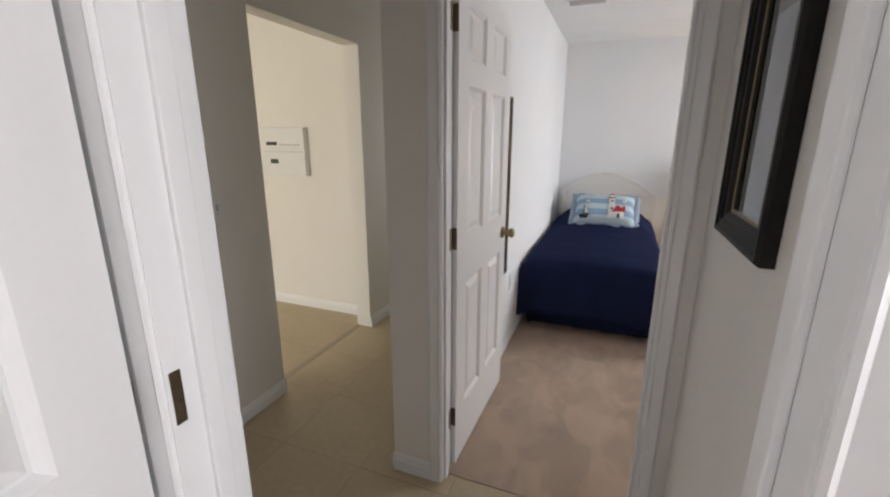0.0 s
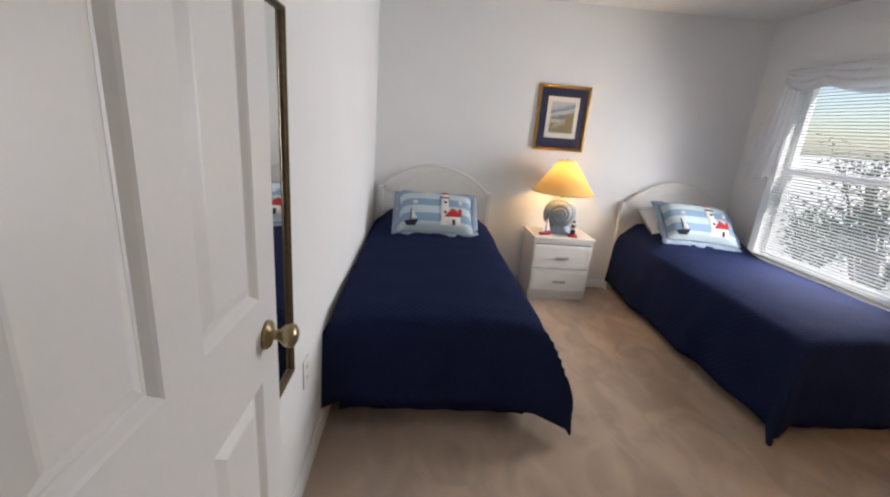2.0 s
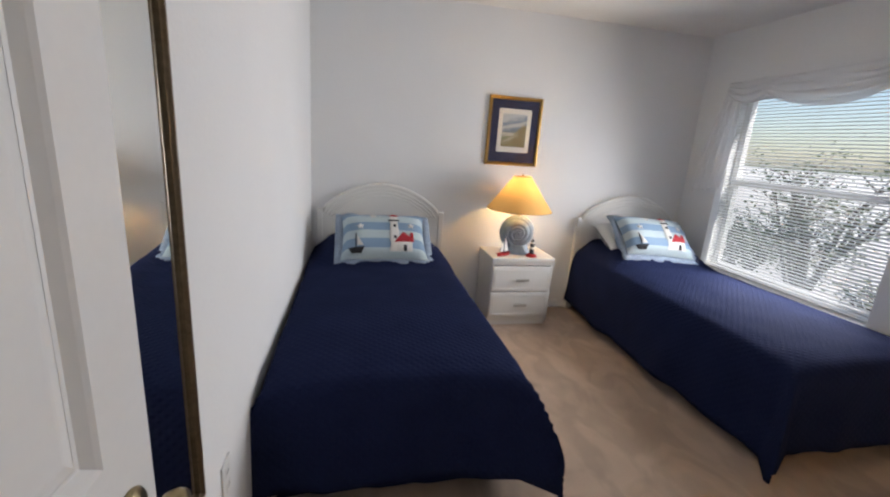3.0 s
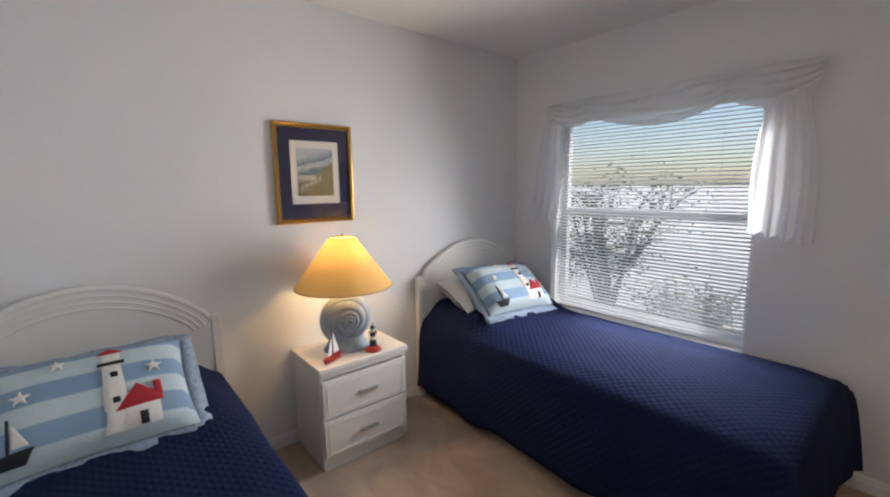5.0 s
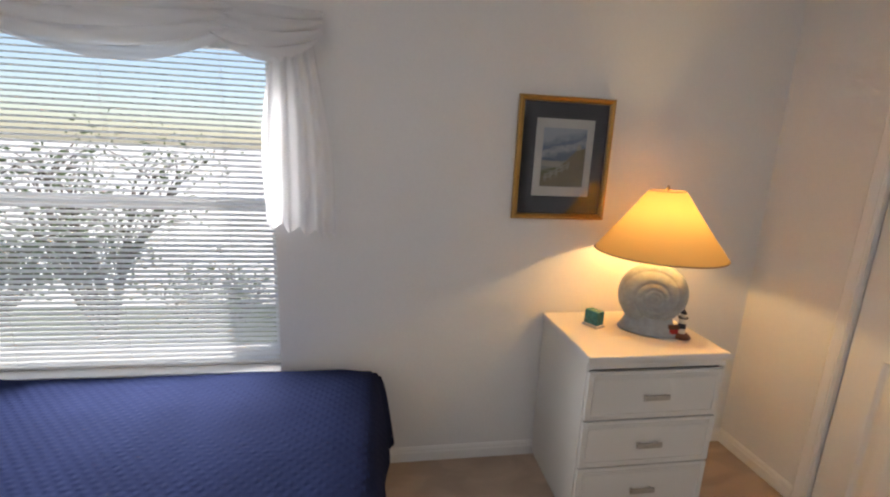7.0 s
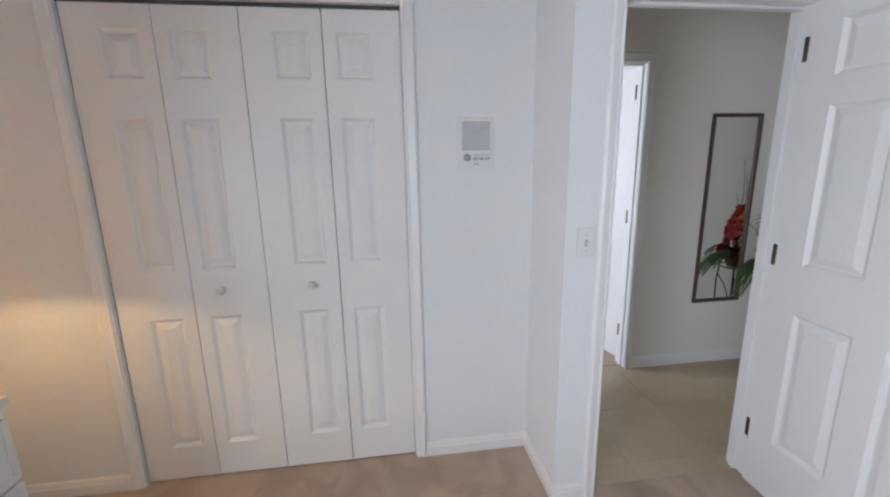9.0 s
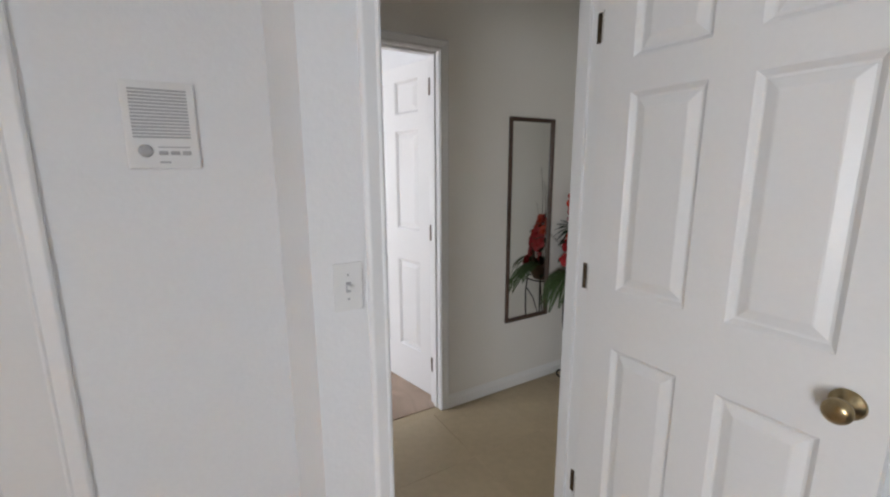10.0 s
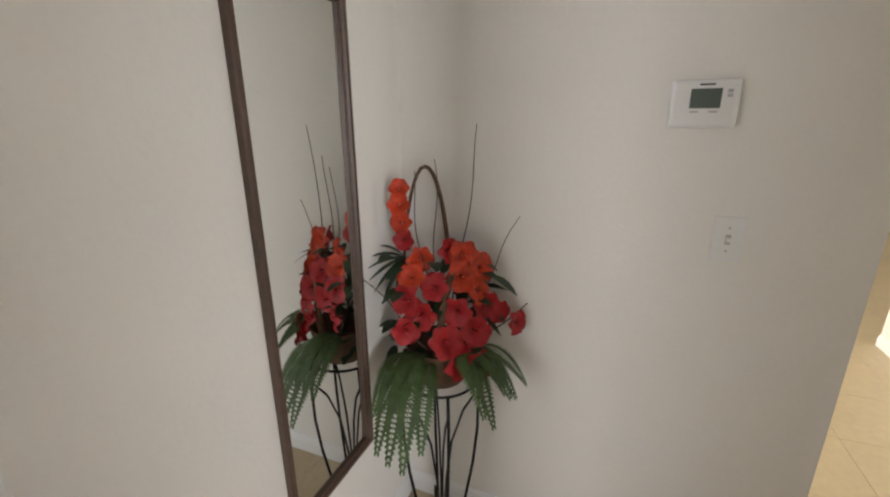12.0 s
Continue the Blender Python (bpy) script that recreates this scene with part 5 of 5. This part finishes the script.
ob.matrix_local = pose(GW, 0, 0, 0, 0, 180)
thicken(ob, 0.008)
bm = bmesh.new()
low, high, n = [], [], 260
for i in range(n + 1):
    u = i / n * (GW + 2 * GL)
    p, o = ((0.0, -GL + u), (-1, 0)) if u < GL else ((u - GL, 0.0), (0, 1)) if u < GL + GW else ((GW, -(u - GL - GW)), (1, 0))
    wob = 0.012 * math.sin(u * 62) + 0.006 * math.sin(u * 23)
    low.append(bm.verts.new((p[0] + o[0] * (wob + 0.03), p[1] + o[1] * (wob + 0.03), 0.012)))
    high.append(bm.verts.new((p[0] + o[0] * wob * 0.5, p[1] + o[1] * wob * 0.5, 0.40)))
for i in range(n):
    bm.faces.new((low[i], low[i + 1], high[i + 1], high[i]))
thicken(part("bed_skirt", bm, M_SKIRT, g, "brown and tan striped ruffled skirt", True), 0.004)

hb = thing("guest_headboard", 1.475, -4.165, 0.0, "tan arched upholstered headboard", "headboard")
bm = bmesh.new()
n = 28
pts = [(-0.47 + 0.94 * i / n, 0.80 + 0.29 * math.sin(math.pi * i / n) ** 0.7) for i in range(n + 1)]
rows = [[bm.verts.new((p, y, 0.0)) for p, _ in pts] + [bm.verts.new((p, y, q)) for p, q in reversed(pts)] for y in (-0.03, 0.03)]
k = len(rows[0])
for i in range(k):
    bm.faces.new((rows[0][i], rows[0][(i + 1) % k], rows[1][(i + 1) % k], rows[1][i]))
bm.faces.new(rows[0]), bm.faces.new(rows[1])
part("panel", bm, M_OLIVEHB, hb)
part("welt", tube([(p, 0.03, q - 0.012) for p, q in pts], 0.010, 8), M_OLIVEHB, hb, "", True)

M_STRIPEPILLOW = stripes_material("striped_pillow_cloth", (0.30, 0.26, 0.19), (0.14, 0.11, 0.07), 110.0, 0)
plain_pillow(pose(1.66, -3.98, 0.86, 62, 0, 184), 0.55, 0.36, 0.07, M_STRIPEPILLOW, 3.0, "brown striped pillow on the olive bed")
plain_pillow(pose(1.25, -3.98, 0.84, 62, 0, 178), 0.45, 0.34, 0.07, M_STRIPEPILLOW, 6.0, "brown striped pillow on the olive bed")
cu = thing("throw_cushion", 0, 0, 0, "cream cushion with a brown palm tree print", "cushion")
cu.matrix_world = pose(1.47, -3.80, 0.86, 65, 0, 183)
part("cover", cushion_mesh(0.46, 0.36, 0.07, 9.0), M_CUSHION, cu, "", True)
part("piping", tube([(0.23 * u, 0.18 * v, 0.0) for u, v in ((-1, -1), (0, -0.95), (1, -1), (0.96, 0), (1, 1), (0, 0.95), (-1, 1), (-0.96, 0), (-1, -1))], 0.006, 6), M_CUSHIONDARK, cu)
put = lambda nm, pts: patch(cu, nm, pts, M_CUSHIONDARK, 0.46, 0.36, 0.07)
put("trunk", [(-0.05, -0.75), (0.06, -0.75), (0.03, 0.1), (-0.03, 0.1)])
for k in range(7):
    a = -0.35 + 0.64 * k
    c, s = math.cos(a), math.sin(a)
    put("frond", [(0.0, 0.12), (0.28 * c - 0.08 * s, 0.12 + 0.40 * s + 0.10 * c), (0.58 * c, 0.10 + 0.66 * s - 0.06), (0.26 * c + 0.08 * s, 0.12 + 0.36 * s - 0.10 * c)])


# ---- flower stand in the hall corner ----
M_PETALRED = material("red_silk_petal", (0.36, 0.005, 0.008), 0.6, var=0.2, low=30, high=90)
M_PETALORANGE = material("orange_silk_petal", (0.55, 0.040, 0.006), 0.6, var=0.25, low=30, high=90)
M_FERN = material("fern_green", (0.055, 0.10, 0.025), 0.6, var=0.25, low=25)
M_LEAFDARK = material("dark_leaf_green", (0.022, 0.05, 0.02), 0.5, var=0.3, low=25)
M_WICKER = material("brown_wicker", (0.11, 0.055, 0.025), 0.7, var=0.25, low=30, bump=0.5, bump_scale=120)
M_TWIG = material("curly_twig", (0.09, 0.06, 0.045), 0.8, var=0.2)
rnd = random.Random(5)
FX, FY = 0.135, 0.19
st = thing("flower_stand", FX, FY, 0.0, "black wrought-iron plant stand with scrolled feet", "plant stand")
for k in range(4):
    a = radians(33 + 90 * k)
    c, s = math.cos(a), math.sin(a)
    prof = [(0.118, 0.645), (0.128, 0.54), (0.126, 0.42), (0.112, 0.28), (0.090, 0.15), (0.076, 0.07), (0.078, 0.032), (0.092, 0.012), (0.112, 0.007)]
    for j in range(13):
        t = -0.42 * math.pi + 1.75 * math.pi * j / 12
        r = 0.028 * (1 - 0.45 * j / 12)
        prof.append((0.124 + r * math.cos(t), 0.035 + r * math.sin(t)))
    part("leg", tube([(c * p, s * p, q) for p, q in prof], 0.0052, 7), M_IRON, st, "", True)
    brace = [(0.122, 0.57), (0.075, 0.50), (0.036, 0.38), (0.016, 0.22), (0.010, 0.10)]
    part("inner_brace", tube([(c * p, s * p, q) for p, q in brace], 0.004, 6), M_IRON, st, "", True)
part("ring", tube([(0.118 * math.cos(2 * math.pi * i / 28), 0.118 * math.sin(2 * math.pi * i / 28), 0.645) for i in range(29)], 0.0045, 6), M_IRON, st)
for k in range(2):
    a = radians(33 + 90 * k)
    part("crossbar", tube([(0.076 * math.cos(a) * q, 0.076 * math.sin(a) * q, 0.07) for q in (-1, 0, 1)], 0.004, 6), M_IRON, st)

ar = thing("silk_flower_basket", FX, FY, 0.645, "wicker basket of red silk flowers with ferns and twigs", "flower arrangement")
bm = lathe([(0.0, 0.0), (0.075, 0.0), (0.095, 0.05), (0.11, 0.12), (0.105, 0.125), (0.09, 0.06), (0.0, 0.02)], 24)
part("basket", bm, M_WICKER, ar, "brown wicker basket", True)
hoop = [(0.085 * math.cos(math.pi * i / 24) * 1.0, 0.03 * math.sin(math.pi * i / 24) + 0.02, 0.12 + 0.25 * math.sin(math.pi * i / 24)) for i in range(25)]
bm = bmesh.new()
for ph in (0.0, 2.1, 4.2):
    tube([(p[0] + 0.006 * math.cos(ph + 1.1 * i), p[1] + 0.006 * math.sin(ph + 1.1 * i), p[2]) for i, p in enumerate(hoop)], 0.0055, 6, bm)
part("handle", bm, M_WICKER, ar, "twisted wicker hoop handle", True)


# the arrangement faces out of the corner, towards +x +y
out = Vector((0.85, 0.53, 0)).normalized()
right = Vector((-0.53, 0.85, 0)).normalized()


def spot(r, z, o):
    return right * r + out * o + Vector((0, 0, z))


arch = [spot(0.075 * math.cos(math.pi * i / 20) - 0.03, 0.22 + 0.44 * math.sin(math.pi * i / 20), -0.07) for i in range(3, 21)]
part("vine_arch", tube(arch, 0.007, 6, None, 0.6), M_WICKER, ar, "curved brown vine", True)


def flower(place, aim, size, mat):
    bm = bmesh.new()
    q = Vector(aim).normalized().to_track_quat("Z", "Y").to_matrix().to_4x4()
    m = Matrix.Translation(place) @ q
    for k in range(6):
        a0 = 2 * math.pi * k / 6 + rnd.uniform(-0.15, 0.15)
        droop = rnd.uniform(0.2, 0.6)
        grid = []
        for i in range(5):
            f = i / 4
            w = size * 0.30 * math.sin(math.pi * min(0.97, 0.12 + 0.83 * f)) ** 0.8
            r, z = size * (0.06 + 0.52 * f), size * (0.30 * math.sin(f * 1.5) - droop * f ** 3 * 0.45)
            grid.append([bm.verts.new(m @ Vector((r * math.cos(a0) - s * w * math.sin(a0), r * math.sin(a0) + s * w * math.cos(a0), z + abs(s) * size * 0.07))) for s in (-1, 0, 1)])
        for a, b in zip(grid, grid[1:]):
            for j in range(2):
                bm.faces.new((a[j], a[j + 1], b[j + 1], b[j]))
    tube([m @ Vector((0, 0, -0.10 * size)), m @ Vector((0, 0, 0.35 * size))], size * 0.05, 6, bm)
    return part("blossom", bm, mat, ar, "", True)


def frond(start, aim, length, droop, mat, leaf=0.05, pairs=15, name="fern_frond"):
    bm = bmesh.new()
    aim = Vector(aim).normalized()
    side = aim.cross(Vector((0, 0, 1))).normalized()
    pts = [Vector(start) + aim * (length * t) + Vector((0, 0, 0.25 * length * math.sin(2.0 * t) - droop * length * t * t)) for t in [i / pairs for i in range(pairs + 1)]]
    tube(pts, 0.0022, 5, bm, 0.3)
    for i in range(2, pairs + 1):
        d = (pts[i] - pts[i - 1]).normalized()
        ln = leaf * math.sin(math.pi * (0.18 + 0.80 * i / pairs)) + 0.006
        for s in (-1, 1):
            tip = pts[i] + side * (s * ln) + d * (0.45 * ln) - Vector((0, 0, 0.15 * ln))
            mid = pts[i] + side * (s * ln * 0.5) + d * (0.12 * ln)
            wv = d * ((pts[i] - pts[i - 1]).length * 0.75)
            bm.faces.new([bm.verts.new(v) for v in (pts[i], mid - wv, tip, mid + wv)])
    return part(name, bm, mat, ar)


def leaf(start, aim, length, width, mat):
    bm = bmesh.new()
    aim = Vector(aim).normalized()
    side = aim.cross(Vector((0.1, 0.2, 1))).normalized()
    grid = []
    for i in range(6):
        f = i / 5
        w = width * math.sin(math.pi * min(0.98, 0.08 + 0.9 * f)) ** 0.8
        c = Vector(start) + aim * (length * f) - Vector((0, 0, 0.35 * length * f * f))
        grid.append([bm.verts.new(c - side * w + Vector((0, 0, 0.15 * w))), bm.verts.new(c), bm.verts.new(c + side * w + Vector((0, 0, 0.15 * w)))])
    for a, b in zip(grid, grid[1:]):
        for j in range(2):
            bm.faces.new((a[j], a[j + 1], b[j + 1], b[j]))
    return part("leaf", bm, mat, ar, "", True)


for r, z, o, size, mt in ((-0.11, 0.60, -0.05, 0.055, 1), (-0.112, 0.555, -0.045, 0.06, 1), (-0.105, 0.505, -0.04, 0.065, 1), (-0.10, 0.455, -0.03, 0.06, 0), (-0.06, 0.40, 0.0, 0.075, 1), (-0.085, 0.35, 0.03, 0.08, 1), (-0.10, 0.29, 0.05, 0.085, 0), (-0.06, 0.25, 0.07, 0.09, 0), (-0.11, 0.20, 0.06, 0.085, 0),
                          (0.02, 0.42, 0.0, 0.07, 0), (0.07, 0.41, 0.02, 0.085, 1), (0.115, 0.37, 0.03, 0.085, 1), (0.06, 0.35, 0.05, 0.09, 1), (0.10, 0.31, 0.06, 0.085, 1), (0.04, 0.26, 0.09, 0.085, 0), (0.135, 0.26, 0.05, 0.08, 0), (0.17, 0.23, 0.04, 0.07, 0),
                          (0.00, 0.17, 0.11, 0.095, 0), (0.09, 0.19, 0.09, 0.09, 0), (0.03, 0.11, 0.13, 0.10, 0), (0.085, 0.09, 0.13, 0.10, 0), (0.225, 0.19, 0.05, 0.075, 0), (-0.02, 0.33, 0.07, 0.08, 0)):
    aim = out * 1.0 + right * (2.5 * r + rnd.uniform(-0.6, 0.6)) + Vector((0, 0, rnd.uniform(-0.1, 0.7)))
    flower(spot(r, z, o * 0.8), aim, size * 0.98, (M_PETALRED, M_PETALORANGE)[mt])
for k in range(10):
    r = (-0.21 + 0.03 * k if k < 4 else 0.08 + 0.025 * (k - 4)) + rnd.uniform(-0.015, 0.015)
    frond(spot(r * 0.45, 0.12, 0.05), out * rnd.uniform(0.5, 0.9) + right * (3.2 * r), rnd.uniform(0.14, 0.20), rnd.uniform(0.6, 0.95), M_FERN, 0.034, 30)
for r, ln in ((-0.13, 0.22), (-0.10, 0.235), (-0.16, 0.20), (-0.07, 0.20)):
    frond(spot(r * 0.7, 0.10, 0.08), out * 0.5 + right * (1.8 * r), ln, 0.95, M_FERN, 0.036, 32)
for ang in (-70, -50, -30, -10, 10, 30, 50):
    a = radians(ang)
    leaf(spot(-0.10, 0.40, -0.02), -right * math.cos(a) + Vector((0, 0, math.sin(a))) + out * 0.2, 0.115, 0.010, M_LEAFDARK)
for k in range(64):
    r, z = rnd.uniform(-0.15, 0.16), rnd.uniform(0.03, 0.40)
    leaf(spot(r, z, rnd.uniform(-0.06, 0.035)), out * rnd.uniform(0.2, 0.9) + right * (5 * r + rnd.uniform(-0.5, 0.5)) + Vector((0, 0, rnd.uniform(-0.3, 0.5))), rnd.uniform(0.05, 0.095), rnd.uniform(0.013, 0.024), M_LEAFDARK)
for r, z1, lean in ((-0.05, 0.66, -0.03), (0.0, 0.69, -0.02), (0.06, 0.78, 0.05), (0.10, 0.52, 0.14), (0.16, 0.34, 0.30), (-0.10, 0.45, -0.2)):
    pts = [spot(r * 0.3 + (r + lean - r * 0.3) * t + 0.010 * math.sin(9 * t + 30 * r), 0.1 + (z1 - 0.1) * t, 0.02 + 0.01 * math.sin(7 * t)) for t in [i / 14 for i in range(15)]]
    part("twig", tube(pts, 0.0028, 5, None, 0.4), M_TWIG, ar)


# ---- foyer ----
sp = thing("leafy_planter", -4.35, 3.05, 0.0, "white planter with pale leaves on the foyer tiles", "planter")
part("pot", lathe([(0.0, 0.0), (0.13, 0.0), (0.15, 0.02), (0.19, 0.30), (0.20, 0.31), (0.18, 0.31), (0.0, 0.27)], 24), M_WHITE, sp, "", True)
for k in range(26):
    bm = bmesh.new()
    a, h = rnd.uniform(0, 6.28), rnd.uniform(0.25, 0.65)
    p0, p1 = Vector((0.05 * math.cos(a), 0.05 * math.sin(a), 0.27)), Vector((0.30 * math.cos(a), 0.30 * math.sin(a), 0.27 + h))
    s = Vector((-math.sin(a), math.cos(a), 0)) * 0.04
    bm.faces.new([bm.verts.new(v) for v in (p0, (p0 + p1) / 2 + s + Vector((0, 0, 0.06)), p1, (p0 + p1) / 2 - s + Vector((0, 0, 0.06)))])
    part("leaf", bm, M_FERN, sp)

# ---- outdoors ----
M_GRASS = material("lawn_grass", (0.085, 0.115, 0.045), 0.95, var=0.3, low=1.5, high=40, bump=0.6, bump_scale=60, depth=0.03)
M_BARK = material("shrub_bark", (0.12, 0.095, 0.075), 0.9, var=0.25, bump=0.5, bump_scale=60)
M_FOLIAGE = thin_cloth("shrub_foliage", (0.12, 0.165, 0.08), 0.4)
bm = bmesh.new()
bm.faces.new([bm.verts.new(v) for v in ((-400, -400, -0.25), (600, -400, -0.25), (600, 400, -0.25), (-400, 400, -0.25))])
structure("ground", bm, M_GRASS, "green lawn outside the window", "lawn")
M_CONCRETE = material("pale_driveway_concrete", (0.60, 0.59, 0.57), 0.9, var=0.08, low=1.2, high=40, bump=0.3, bump_scale=60)
bm = bmesh.new()
add_box(bm, 7.35, -200.0, -0.30, 300.0, 300.0, -0.235, bevel=0.006)
structure("pavement", bm, M_CONCRETE, "wide pale concrete drive beyond the lawn", "pavement")


def shrub(name, x, y, base, height, spread, stems, leaves, leaf_size, label, seed, mat):
    e = thing(name, x, y, base, label, "shrub")
    r = random.Random(seed)
    wood, green = bmesh.new(), bmesh.new()
    tips = []
    for k in range(stems):
        a = 2 * math.pi * k / stems + r.uniform(-0.4, 0.4)
        lean = r.uniform(0.35, 1.0) * spread
        pts = [Vector((lean * t ** 1.3 * math.cos(a) + 0.04 * math.sin(5 * t + k), lean * t ** 1.3 * math.sin(a) + 0.04 * math.cos(6 * t + k), height * r.uniform(0.93, 1.0) * t)) for t in [i / 7 for i in range(8)]]
        tube(pts, 0.030, 6, wood, 0.25)
        for i in (3, 4, 5, 6, 7):
            tips.append(pts[i])
            for q in range(2):
                b = r.uniform(0, 6.28)
                end = pts[i] + Vector((0.32 * spread * math.cos(b), 0.32 * spread * math.sin(b), r.uniform(0.05, 0.35)))
                tube([pts[i], (pts[i] + end) / 2 + Vector((0, 0, 0.03)), end], 0.009, 5, wood, 0.4)
                tips.append(end)
    for k in range(leaves):
        c = r.choice(tips) + Vector((r.gauss(0, 0.11), r.gauss(0, 0.11), r.gauss(0, 0.10)))
        d = Vector((r.gauss(0, 1), r.gauss(0, 1), r.gauss(0, 0.6))).normalized()
        s = d.cross(Vector((r.gauss(0, 1), r.gauss(0, 1), r.gauss(0, 1)))).normalized()
        z = leaf_size * r.uniform(0.6, 1.3)
        green.faces.new([green.verts.new(c + v) for v in (-d * z, s * z * 0.42, d * z, -s * z * 0.42)])
    part("branches", wood, M_BARK, e)
    me = bpy.data.meshes.new("crown")
    green.to_mesh(me)
    green.free()
    me.materials.append(mat)
    part("crown", me, None, e)
    return e


shrub("crape_myrtle", 6.45, 5.0, -0.25, 1.50, 0.85, 11, 2400, 0.026, "multi-stemmed shrub with fine leaves outside the window", 3, M_FOLIAGE)
shrub("low_shrub", 6.7, 4.2, -0.25, 0.28, 0.6, 9, 900, 0.03, "low leafy shrub on the lawn", 8, M_FOLIAGE)
shrub("low_shrub", 6.8, 6.1, -0.25, 0.7, 0.6, 7, 1100, 0.035, "low leafy shrub on the lawn", 9, M_FOLIAGE)
# ---- floor tiles ----
tile_mesh = finish(box_mesh(0.0008, 0.0008, -0.012, 0.4292, 0.4292, 0.0, bevel=0.0005), "tile", M_TILE)
TILE = 0.43
for i in range(-13, 5):
    for j in range(-5, 11):
        x, y = -0.12 + i * TILE, 0.02 + j * TILE
        if x > 1.9 or (x > 0.7 and y < -0.1) or (x > 0.85 and y > 0.9) or (y < -0.1 and x > -0.13) or (y > 2.4 and x > -2.2):
            continue
        ob = part("tile", tile_mesh, None, FLOOR_TILES)
        ob.location = (x, y, 0.0)
bm = bmesh.new()
add_box(bm, -0.125, 1.235, -0.002, -0.085, 2.187, 0.003, bevel=0.001)
structure("threshold_strip", bm, M_STRIP, "thin beige expansion strip between the tile fields", "threshold")
